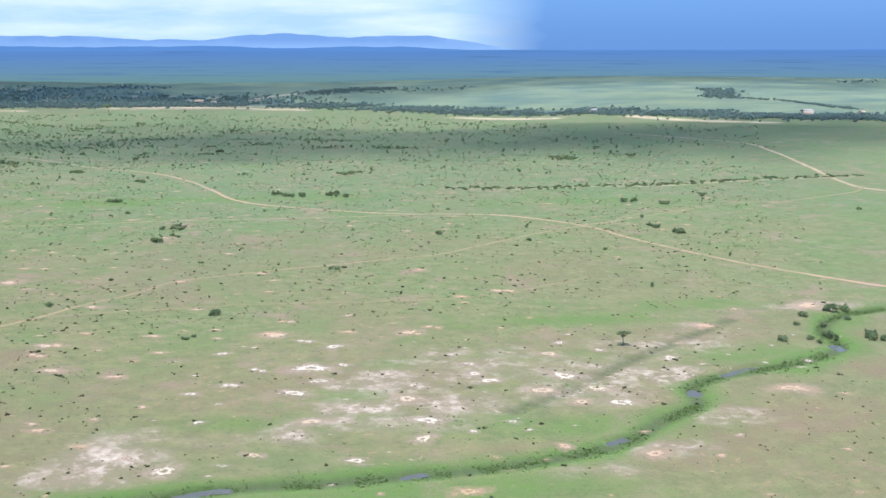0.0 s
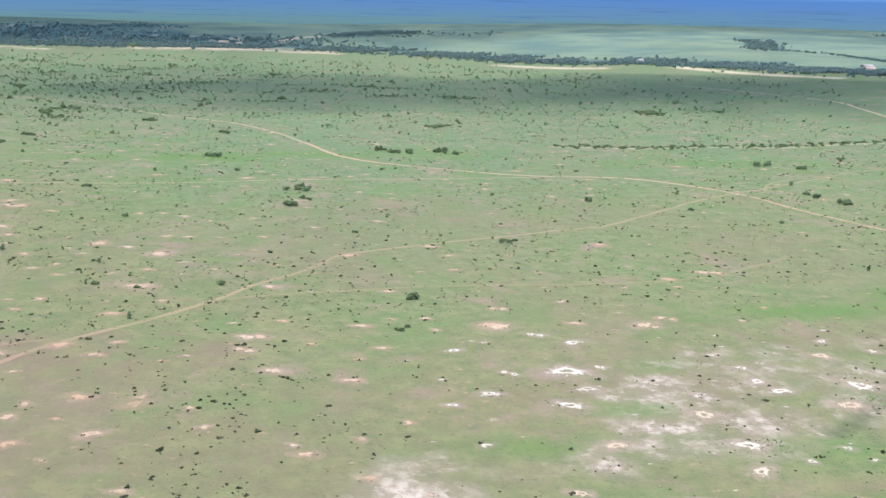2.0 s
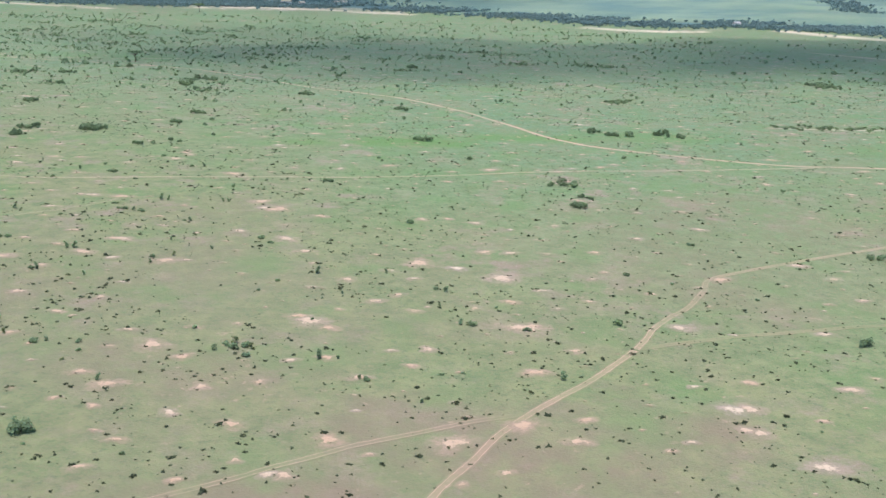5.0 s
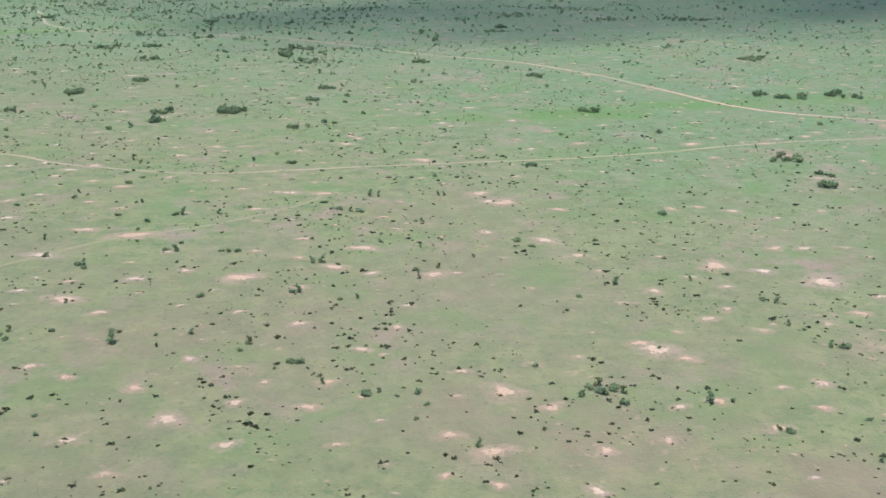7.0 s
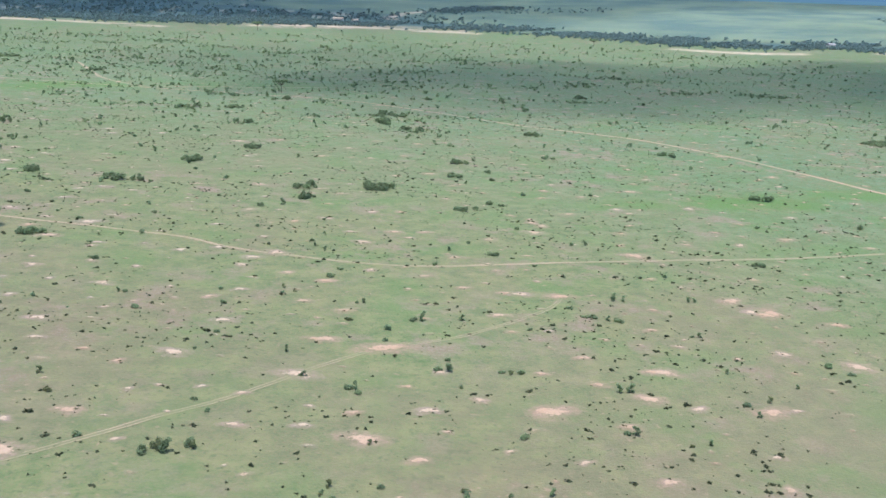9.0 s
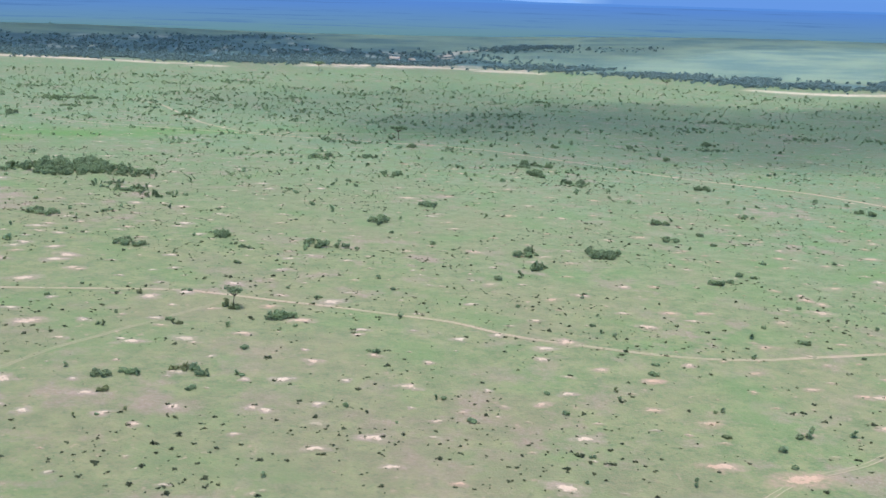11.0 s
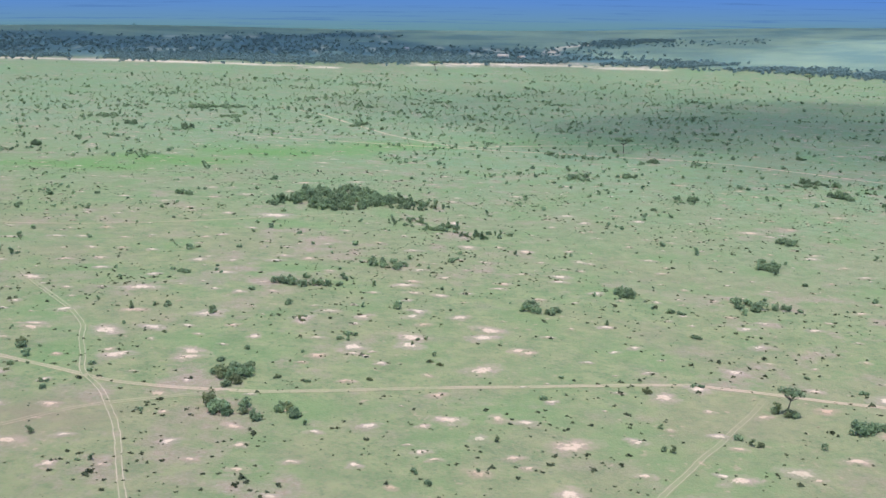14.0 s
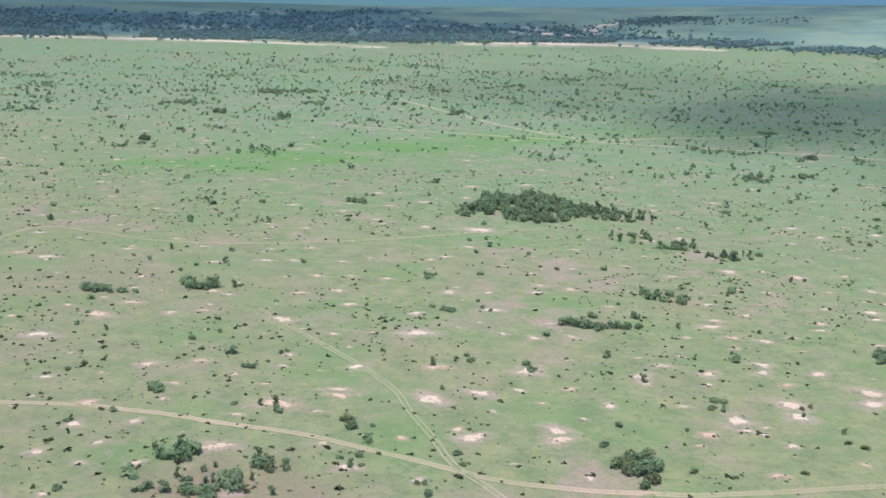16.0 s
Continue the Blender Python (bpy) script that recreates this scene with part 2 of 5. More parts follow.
def finish(nt, shader, colour, rough, bump_from=None, strength=0.4, distance=0.1):
    link(nt, colour, shader.inputs["Base Color"])
    shader.inputs["Roughness"].default_value = rough
    shader.inputs["Specular IOR Level"].default_value = 0.2
    shader.inputs["Diffuse Roughness"].default_value = 1.0
    if bump_from is not None:
        b = node(nt, "Bump", Strength=strength, Distance=distance)
        link(nt, bump_from, b.inputs["Height"])
        link(nt, b.outputs[0], shader.inputs["Normal"])


def grass_material():
    m, nt, sh = material("grazed_grass")
    finish(nt, sh, grass_colour(nt), 0.95, grain(nt, 2.2, 4), 0.6, 0.25)
    return m


def soil_material():
    """Bare earth: a ragged pale trodden core in a thin pinkish ring that breaks up into the grass."""
    m, nt, sh = material("bare_earth")
    mask = attribute(nt, "mask")
    edge = maths(nt, "ADD", mask, ramp(nt, grain(nt, 1.1, 6, 0.72), 0.28, 0.72, -0.52, 0.44))
    core = ramp(nt, edge, 0.66, 0.92)
    tone = blend(nt, attribute(nt, "tone"), SOIL, SOIL_PALE)
    tone = blend(nt, ramp(nt, attribute(nt, "tone"), 0.82, 1.0), tone, (0.57, 0.52, 0.45))
    tone = blend(nt, core, blend(nt, attribute(nt, "tone"), (0.312, 0.218, 0.156), (0.285, 0.226, 0.184)), tone)
    tone = blend(nt, maths(nt, "MULTIPLY", ramp(nt, grain(nt, 2.5, 4), 0.50, 0.72), 0.5), tone, (0.30, 0.205, 0.14))
    thin = ramp(nt, grain(nt, 0.33, 5, 0.7), 0.40, 0.60, 0.25, 0.95)
    halo = maths(nt, "MULTIPLY", ramp(nt, edge, -0.20, 0.62), thin)
    amount = maths(nt, "MULTIPLY", maths(nt, "MAXIMUM", core, halo), attribute(nt, "force"))
    finish(nt, sh, blend(nt, amount, grass_colour(nt), tone), 0.95, grain(nt, 3.0, 4), 0.5, 0.15)
    return m


def track_material():
    """Two wheel ruts of bare earth with grass between them."""
    m, nt, sh = material("wheel_track")
    across = maths(nt, "ABSOLUTE", attribute(nt, "across"), 0.0)
    across = maths(nt, "ADD", across, ramp(nt, grain(nt, 0.4, 4), 0.3, 0.7, -0.09, 0.09))
    rut = maths(nt, "SUBTRACT", 1.0, maths(nt, "ABSOLUTE", maths(nt, "MULTIPLY", maths(nt, "SUBTRACT", across, 0.45), 6.0), 0.0))
    body_ = ramp(nt, across, 0.95, 0.35, 0.0, 1.0)
    worn = maths(nt, "MULTIPLY", body_, attribute(nt, "worn"))
    amount = maths(nt, "MAXIMUM", ramp(nt, rut, 0.1, 0.9), worn)
    amount = maths(nt, "MULTIPLY", amount, attribute(nt, "force"))
    amount = maths(nt, "MULTIPLY", amount, ramp(nt, grain(nt, 0.11, 6, 0.75), 0.34, 0.58, 0.40, 1.0))
    finish(nt, sh, blend(nt, amount, grass_colour(nt), blend(nt, attribute(nt, "tone"), ROAD_EARTH, SOIL_PALE)), 0.95, grain(nt, 3.0, 4), 0.4, 0.12)
    return m


def leaf_material(name, dark, light, back=0.58):
    m, nt, sh = material(name)
    geo = nt.nodes.new("ShaderNodeNewGeometry")
    ob = nt.nodes.new("ShaderNodeObjectInfo")
    c = blend(nt, geo.outputs["Random Per Island"], dark, light)
    c = blend(nt, maths(nt, "MULTIPLY", ob.outputs["Random"], 0.25), c, (light[0] * 1.15, light[1] * 0.85, light[2] * 0.8))
    c = blend(nt, ramp(nt, grain(nt, 0.28, 2), 0.42, 0.62, 0.0, 0.65), c, (light[0] * 1.3, light[1] * 1.25, light[2] * 1.2))
    link(nt, c, sh.inputs["Base Color"])
    sh.inputs["Roughness"].default_value = 0.75
    sh.inputs["Specular IOR Level"].default_value = 0.15
    tr = nt.nodes.new("ShaderNodeBsdfTranslucent")
    link(nt, c, tr.inputs[0])
    mix = nt.nodes.new("ShaderNodeMixShader")
    mix.inputs[0].default_value = back
    link(nt, sh.outputs[0], mix.inputs[1])
    link(nt, tr.outputs[0], mix.inputs[2])
    link(nt, mix.outputs[0], nt.nodes["Material Output"].inputs[0])
    return m


def bark_material():
    m, nt, sh = material("bark")
    finish(nt, sh, blend(nt, grain(nt, 6.0, 5), (0.10, 0.075, 0.055), (0.20, 0.165, 0.13)), 0.9, grain(nt, 12.0, 4), 0.5, 0.03)
    return m


def water_material():
    m, nt, sh = material("stream_water")
    sh.inputs["Base Color"].default_value = (0.10, 0.11, 0.11, 1)
    sh.inputs["Roughness"].default_value = 0.08
    sh.inputs["IOR"].default_value = 1.33
    b = node(nt, "Bump", Strength=0.15, Distance=0.03)
    link(nt, grain(nt, 1.5, 3), b.inputs["Height"])
    link(nt, b.outputs[0], sh.inputs["Normal"])
    return m


def plain_material(name, low, high, scale, rough=0.8):
    m, nt, sh = material(name)
    finish(nt, sh, blend(nt, grain(nt, scale, 5), low, high), rough, grain(nt, scale * 3, 3), 0.2, 0.02)
    return m


M_GRASS, M_SOIL, M_TRACK, M_BARK, M_WATER = grass_material(), soil_material(), track_material(), bark_material(), water_material()
M_LEAF = leaf_material("thorn_bush_leaves", (0.114, 0.172, 0.100), (0.250, 0.336, 0.182))
M_LEAF_GREY = leaf_material("olive_bush_leaves", (0.120, 0.152, 0.078), (0.235, 0.275, 0.135))
# river forest leaves: colours paled and blued for the haze before them
M_LEAF_HAZED = leaf_material("hazed_forest_leaves", (0.104, 0.178, 0.186), (0.190, 0.280, 0.270))
M_SEDGE = leaf_material("sedge_leaves", (0.072, 0.145, 0.036), (0.150, 0.260, 0.070))
M_TUFT = leaf_material("dark_tuft_leaves", (0.044, 0.056, 0.032), (0.095, 0.112, 0.062))


# ---- mesh helpers ----
def mesh_of(name, verts, faces, mat, attributes=None, smooth=False):
    me = bpy.data.meshes.new(name)
    verts = np.ascontiguousarray(verts, dtype=np.float32)
    faces = np.ascontiguousarray(faces, dtype=np.int32)
    n, k = faces.shape
    me.vertices.add(len(verts))
    me.vertices.foreach_set("co", verts.ravel())
    me.loops.add(n * k)
    me.loops.foreach_set("vertex_index", faces.ravel())
    me.polygons.add(n)
    me.polygons.foreach_set("loop_start", np.arange(0, n * k, k, dtype=np.int32))
    me.update(calc_edges=True)
    for key, values in (attributes or {}).items():
        a = me.attributes.new(key, "FLOAT", "POINT")
        a.data.foreach_set("value", np.ascontiguousarray(values, dtype=np.float32))
    me.materials.append(mat)
    if smooth:
        me.shade_smooth()
    return me


def field_attributes(x, y):
    return dict(zip(("lush", "pale", "dry", "wood", "wet", "hazed_sward", "open"), fields(x, y)))


def part(name, me, parent, label=""):
    ob = new(name, me)
    ob.parent = parent
    return tagged(ob, label)


def grid_faces(rows, cols):
    i = np.arange(rows - 1)[:, None] * cols + np.arange(cols - 1)[None, :]
    i = i.ravel()
    return np.stack([i, i + 1, i + 1 + cols, i + cols], 1)


# ---- ground: one sheet, fine where the flight passes, coarse to the horizon ----
def spread(lo, hi, step, out):
    mid = list(np.arange(lo, hi + 0.1, step))
    s, p, q = step, [], []
    a, b = lo, hi
    while a > -out or b < out:
        s *= 1.03
        a, b = max(a - s, -out), min(b + s, out)
        if not p or p[-1] > -out:
            p.append(a)
        if not q or q[-1] < out:
            q.append(b)
    return np.array(p[::-1] + mid + q)


def refine(v, lo, hi, step):
    """Closer lines where the stream winds."""
    return np.concatenate([v[v < lo], np.arange(lo, hi, step), v[v >= hi]])


gx, gy = refine(spread(-640, 280, 4.0, 6500), -24, 180, 1.0), refine(spread(130, 720, 4.0, 6500), 164, 284, 1.0)
GX, GY = np.meshgrid(gx, gy)
vx, vy = GX.ravel(), GY.ravel()
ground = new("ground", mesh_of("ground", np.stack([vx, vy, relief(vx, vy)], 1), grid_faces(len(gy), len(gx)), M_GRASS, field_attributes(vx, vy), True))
tagged(ground, "wide grazed savanna plain of short pale green grass", "ground", kind="structure")


# ---- vehicle tracks, laid on the grass ----
def track(name, points, width, force, worn, tone, label):
    line = spline(points, 2.0)
    way = np.gradient(line, axis=0)
    way /= np.hypot(way[:, 0], way[:, 1])[:, None]
    side = np.stack([-way[:, 1], way[:, 0]], 1)
    u = np.array((-1.0, -0.75, -0.5, -0.25, 0.0, 0.25, 0.5, 0.75, 1.0)) * 1.0
    wander = (value_noise(line[:, 0], line[:, 1], 9, 31) - 0.5) * 0.8
    p = line[:, None, :] + side[:, None, :] * ((u[None, :] * width * 0.5) + wander[:, None])[:, :, None]
    x, y = p[..., 0].ravel(), p[..., 1].ravel()
    s = np.arange(len(line)) / (len(line) - 1)
    ends = np.clip(np.minimum(s, 1 - s) * len(line) / 6, 0, 1)
    at = field_attributes(x, y)
    at["across"] = np.tile(u, len(line))
    at["force"] = np.repeat(ends * force * (0.75 + 0.5 * value_noise(line[:, 0], line[:, 1], 28, 33)), 9)
    at["worn"] = np.full(len(x), worn)
    at["tone"] = np.full(len(x), tone)
    z = relief(x, y) + 0.05 - np.tile(0.09 * np.clip(np.abs(u) * 4 - 3, 0, 1), len(line))
    ob = new(name, mesh_of(name, np.stack([x, y, z], 1), grid_faces(len(line), 9), M_TRACK, at, True))
    return tagged(ob, label, "track", "vehicle tracks", "structure")


ROAD_LABEL, TRACK_LABEL = "worn orange earth road across the green plain", "faint pair of wheel ruts worn into grass"
track("road", [(-420, 900), (-300, 845), (-195, 800), (-157, 764), (-111, 697), (-65, 650), (-45, 611), (-29, 565), (-16, 523), (5, 498), (55, 471), (103, 461),
               (132, 430), (142, 399), (153, 372), (164, 350), (183, 321), (215, 285), (250, 250)], 3.2, 0.95, 0.8, 0.25, ROAD_LABEL)
track("road", [(326, 971), (374, 802), (368, 731), (339, 618), (318, 536), (322, 505), (345, 470), (400, 440)], 4.2, 0.9, 0.9, 0.5, ROAD_LABEL)
track("track", [(142, 425), (161, 451), (190, 464), (225, 480), (257, 483), (303, 505), (318, 520)], 2.0, 0.6, 0.6, 0.2, TRACK_LABEL)
track("track", [(205, 470), (152, 439), (118, 419), (84, 391), (63, 374), (38, 364), (-2, 348), (-28, 336), (-36, 325), (-43.4, 315.3), (-49.9, 309.8), (-55.4, 303.2), (-59.4, 296.9), (-66, 288.8), (-72.6, 282), (-78.7, 276),
                (-85.5, 269.9), (-91.7, 264.2), (-97.1, 257.9), (-102.3, 250.6), (-110.7, 239.9), (-117.4, 229.2), (-135, 200)], 2.2, 0.85, 0.40, 0.2, TRACK_LABEL)
track("track", [(-92, 265), (-101, 262), (-115, 257), (-125, 253), (-141, 245), (-175, 228)], 2.1, 0.75, 0.15, 0.25, TRACK_LABEL)
track("track", [(110, 333), (73, 311), (42, 304), (-5, 303), (-40, 298), (-64, 292)], 2.2, 0.45, 0.4, 0.1, TRACK_LABEL)
track("track", [(75, 467), (9, 460), (-34, 457), (-74, 449), (-105, 445), (-140, 443), (-168, 441), (-195, 438), (-210, 440), (-233, 449), (-246, 456), (-257, 465), (-276, 474), (-293, 480.5),
                (-306, 486), (-315, 488.5), (-335, 488.2), (-360, 488), (-380, 486.8), (-400, 488), (-412, 491), (-420.5, 495.5), (-428, 500.3), (-440, 508), (-452, 513), (-465, 518), (-475, 521),
                (-500, 525), (-560, 540)], 2.0, 1.0, 0.42, 0.42, TRACK_LABEL)
track("track", [(-450, 574), (-440, 555), (-432.5, 541.6), (-428.5, 533.6), (-425.6, 524.4), (-423.8, 515), (-422, 505.5), (-420.4, 497), (-417, 489.5), (-414, 482), (-410.3, 468), (-408, 455), (-402, 425)], 1.9, 0.62, 0.08, 0.7, TRACK_LABEL)
track("track", [(-302, 482), (-308, 475), (-316, 466), (-330, 450), (-338, 440), (-349, 422), (-356, 415), (-375, 395)], 1.8, 0.48, 0.25, 0.5, TRACK_LABEL)
track("track", [(-171, 415), (-180, 403), (-201, 388), (-217, 382), (-231, 372), (-247, 359), (-272, 342), (-300, 322)], 1.8, 0.80, 0.15, 0.5, TRACK_LABEL)
track("track", [(-395, 487), (-415, 481), (-430, 472), (-440, 467), (-470, 450)], 1.9, 0.6, 0.12, 0.4, TRACK_LABEL)
track("road", [(-395, 1140), (-365, 1080), (-340, 968), (-326, 910), (-308, 870), (-292, 850), (-260, 860), (-219, 866), (-180, 880)], 3.6, 0.8, 0.8, 0.5, ROAD_LABEL)
track("track", [(-520, 600), (-507, 641), (-489, 637), (-471, 628), (-445, 627), (-414, 634), (-388, 643), (-360, 650)], 1.9, 0.5, 0.5, 0.2, TRACK_LABEL)

# ---- bare spots round old termite mounds ----
SPOTS = []


def bare_spots(rows):
    SPOTS.extend(rows)


bare_spots([(159.0, 284.8, 9.0), (134.8, 283.1, 2.4), (127.3, 209.4, 2.2), (118.2, 267.1, 5.5), (116.7, 214.2, 6.9), (110.3, 179.1, 1.4), (97.4, 239.1, 3.5), (92.5, 188.7, 1.7), (84.3, 179.2, 1.6), (82.0, 248.1, 2.3), (74.7, 209.6, 4.5), (73.6, 313.3, 4.6), (73.6, 255.1, 2.4), (72.1, 219.3, 4.4), (71.8, 181.5, 4.9), (70.3, 314.0, 4.8), (68.4, 246.1, 3.7), (67.4, 228.3, 5.4), (66.2, 211.0, 3.3), (59.5, 219.1, 4.6), (57.2, 307.5, 4.1), (55.5, 187.0, 2.9), (50.6, 346.3, 4.1), (48.9, 227.0, 3.4), (46.8, 240.0, 2.2), (46.6, 232.2, 2.9), (44.5, 272.7, 2.5), (42.4, 274.1, 2.7), (38.3, 267.2, 2.7), (36.4, 269.1, 5.2)])
bare_spots([(32.9, 168.5, 4.4), (31.1, 203.5, 4.2), (28.6, 217.2, 4.5), (28.5, 193.5, 3.4), (21.4, 288.6, 2.5), (20.1, 271.4, 3.1), (16.8, 242.6, 2.3), (15.5, 258.0, 3.6), (14.7, 184.1, 2.8), (9.2, 263.0, 2.3), (8.9, 240.7, 6.8), (7.3, 263.9, 2.2), (7.3, 205.0, 3.5), (5.4, 282.8, 2.5), (4.4, 223.0, 4.5), (2.8, 283.3, 2.3), (1.4, 269.5, 6.0), (-0.2, 318.8, 2.3), (-0.2, 270.8, 6.2), (-2.3, 239.2, 1.9), (-2.4, 345.4, 3.8), (-3.9, 188.5, 2.4), (-4.2, 240.5, 1.7), (-9.5, 229.4, 3.1), (-12.0, 254.1, 2.3), (-14.1, 379.3, 3.5), (-14.5, 276.1, 2.7), (-15.1, 206.6, 1.9), (-17.5, 224.4, 2.0), (-19.7, 182.9, 4.3)])
bare_spots([(-20.5, 298.6, 3.2), (-26.9, 217.0, 2.3), (-27.0, 256.4, 2.7), (-27.6, 334.4, 4.1), (-30.0, 271.5, 3.6), (-35.2, 237.9, 3.5), (-35.5, 370.3, 2.7), (-40.0, 299.0, 1.4), (-41.7, 259.5, 1.6), (-45.4, 205.8, 3.1), (-47.5, 209.3, 2.1), (-47.6, 275.6, 2.5), (-47.7, 188.5, 1.8), (-48.2, 324.7, 2.0), (-50.0, 303.5, 3.5), (-50.1, 243.9, 4.2), (-51.1, 357.4, 2.8), (-52.6, 264.7, 3.6), (-54.9, 255.8, 3.2), (-55.3, 264.7, 4.3), (-56.8, 257.1, 2.5), (-57.2, 459.0, 4.3), (-58.5, 274.5, 1.8), (-62.2, 217.3, 2.3), (-63.9, 320.1, 2.2), (-65.0, 225.5, 2.3), (-67.6, 253.7, 1.7), (-72.0, 250.9, 1.6), (-72.4, 327.7, 2.9), (-72.9, 357.0, 3.1)])
bare_spots([(-75.3, 292.0, 2.5), (-76.1, 387.1, 3.0), (-79.5, 357.8, 3.3), (-79.8, 336.8, 6.3), (-80.3, 305.4, 3.2), (-80.7, 215.6, 3.9), (-82.0, 262.3, 2.4), (-82.4, 304.4, 6.6), (-83.3, 391.4, 2.5), (-85.0, 232.1, 3.9), (-85.5, 254.8, 3.0), (-85.6, 282.1, 3.6), (-88.1, 291.7, 1.4), (-88.7, 344.3, 3.6), (-93.0, 260.7, 4.0), (-93.3, 212.6, 3.1), (-93.8, 229.5, 2.5), (-95.5, 223.9, 3.2), (-97.2, 348.6, 5.9), (-99.1, 245.4, 1.9), (-100.1, 336.6, 2.2), (-103.2, 293.9, 2.6), (-104.2, 235.1, 4.9), (-105.1, 325.6, 2.8), (-105.1, 255.1, 5.0), (-107.5, 286.1, 2.0), (-110.4, 321.7, 3.1), (-111.6, 208.6, 4.3), (-114.5, 227.2, 2.9), (-115.1, 336.2, 3.2)])
bare_spots([(-117.2, 281.1, 2.8), (-118.0, 393.1, 3.2), (-118.1, 252.3, 1.6), (-121.0, 305.6, 2.8), (-122.2, 290.0, 2.6), (-123.4, 358.3, 3.2), (-123.8, 257.3, 3.6), (-124.6, 309.8, 5.7), (-126.3, 312.5, 3.3), (-127.7, 369.0, 4.8), (-128.8, 401.0, 5.6), (-128.9, 288.9, 2.2), (-130.7, 246.8, 2.6), (-130.9, 399.9, 4.6), (-132.9, 247.3, 2.3), (-133.3, 402.1, 3.3), (-133.9, 410.2, 4.7), (-134.3, 279.4, 1.9), (-137.5, 251.7, 1.7), (-138.3, 263.5, 3.0), (-139.5, 376.4, 3.4), (-142.5, 447.6, 5.2), (-143.7, 277.9, 2.4), (-145.6, 246.5, 1.8), (-146.5, 306.5, 2.1), (-147.6, 291.1, 2.8), (-148.1, 268.2, 2.6), (-150.0, 374.1, 1.8), (-151.0, 350.4, 1.5), (-153.3, 297.2, 5.0)])
bare_spots([(-154.8, 259.3, 2.1), (-155.5, 350.0, 4.3), (-158.5, 262.6, 1.2), (-158.5, 305.2, 2.1), (-159.1, 279.6, 3.7), (-159.2, 251.0, 2.4), (-159.9, 271.2, 1.8), (-160.6, 390.9, 2.1), (-162.9, 334.2, 1.8), (-164.0, 284.9, 2.6), (-166.4, 274.5, 1.6), (-167.5, 368.2, 4.1), (-167.7, 352.0, 2.3), (-169.4, 368.6, 2.3), (-169.8, 313.1, 1.2), (-170.9, 249.8, 2.1), (-172.7, 413.8, 4.4), (-173.0, 290.4, 1.1), (-173.3, 315.6, 2.3), (-174.5, 356.6, 3.8), (-175.0, 298.0, 1.4), (-179.1, 252.6, 2.1), (-179.6, 303.8, 2.5), (-179.8, 376.1, 2.5), (-179.8, 284.2, 1.8), (-181.3, 363.2, 2.3), (-181.4, 415.8, 3.7), (-182.9, 295.8, 2.4), (-182.9, 327.9, 2.4), (-183.4, 267.6, 1.9)])
bare_spots([(-184.8, 416.6, 2.5), (-188.9, 305.0, 1.7), (-189.8, 401.6, 2.9), (-190.1, 368.7, 2.0), (-192.8, 352.0, 5.4), (-193.1, 471.3, 2.7), (-193.2, 334.5, 1.9), (-193.4, 298.6, 2.1), (-194.3, 286.0, 2.6), (-194.4, 352.9, 3.4), (-196.1, 495.3, 2.3), (-198.5, 465.1, 2.3), (-200.7, 314.9, 2.1), (-201.2, 471.3, 3.4), (-202.6, 294.4, 3.9), (-203.5, 338.7, 1.4), (-203.7, 357.7, 2.2), (-204.2, 495.1, 2.8), (-205.9, 419.7, 1.7), (-208.0, 370.2, 2.3), (-208.0, 305.1, 2.5), (-211.2, 460.7, 3.8), (-211.3, 346.1, 1.3), (-212.1, 435.0, 2.3), (-212.9, 354.1, 3.0), (-213.2, 471.2, 2.1), (-214.8, 382.6, 5.0), (-214.8, 364.0, 1.8), (-215.3, 289.8, 2.7), (-216.6, 382.4, 6.1)])
bare_spots([(-217.4, 337.0, 2.6), (-218.4, 486.5, 3.2), (-218.7, 310.0, 2.2), (-223.4, 425.8, 3.2), (-224.6, 344.6, 4.9), (-224.7, 314.8, 2.3), (-225.1, 354.1, 1.9), (-226.7, 387.6, 3.7), (-228.4, 387.5, 3.0), (-228.8, 300.4, 3.3), (-229.3, 410.9, 2.7), (-231.3, 290.9, 2.0), (-231.5, 432.4, 2.6), (-231.5, 357.0, 1.2), (-232.6, 370.4, 4.6), (-233.0, 349.9, 2.2), (-233.3, 449.9, 4.6), (-235.9, 465.2, 2.2), (-241.4, 623.9, 5.5), (-242.0, 362.6, 1.8), (-242.1, 419.5, 2.3), (-243.5, 350.6, 2.5), (-245.4, 399.2, 3.2), (-246.9, 454.7, 2.7), (-247.7, 478.6, 2.5), (-248.3, 414.7, 2.5), (-248.3, 365.6, 1.6), (-253.3, 355.7, 1.0), (-253.6, 381.5, 3.9), (-254.8, 534.0, 2.4)])
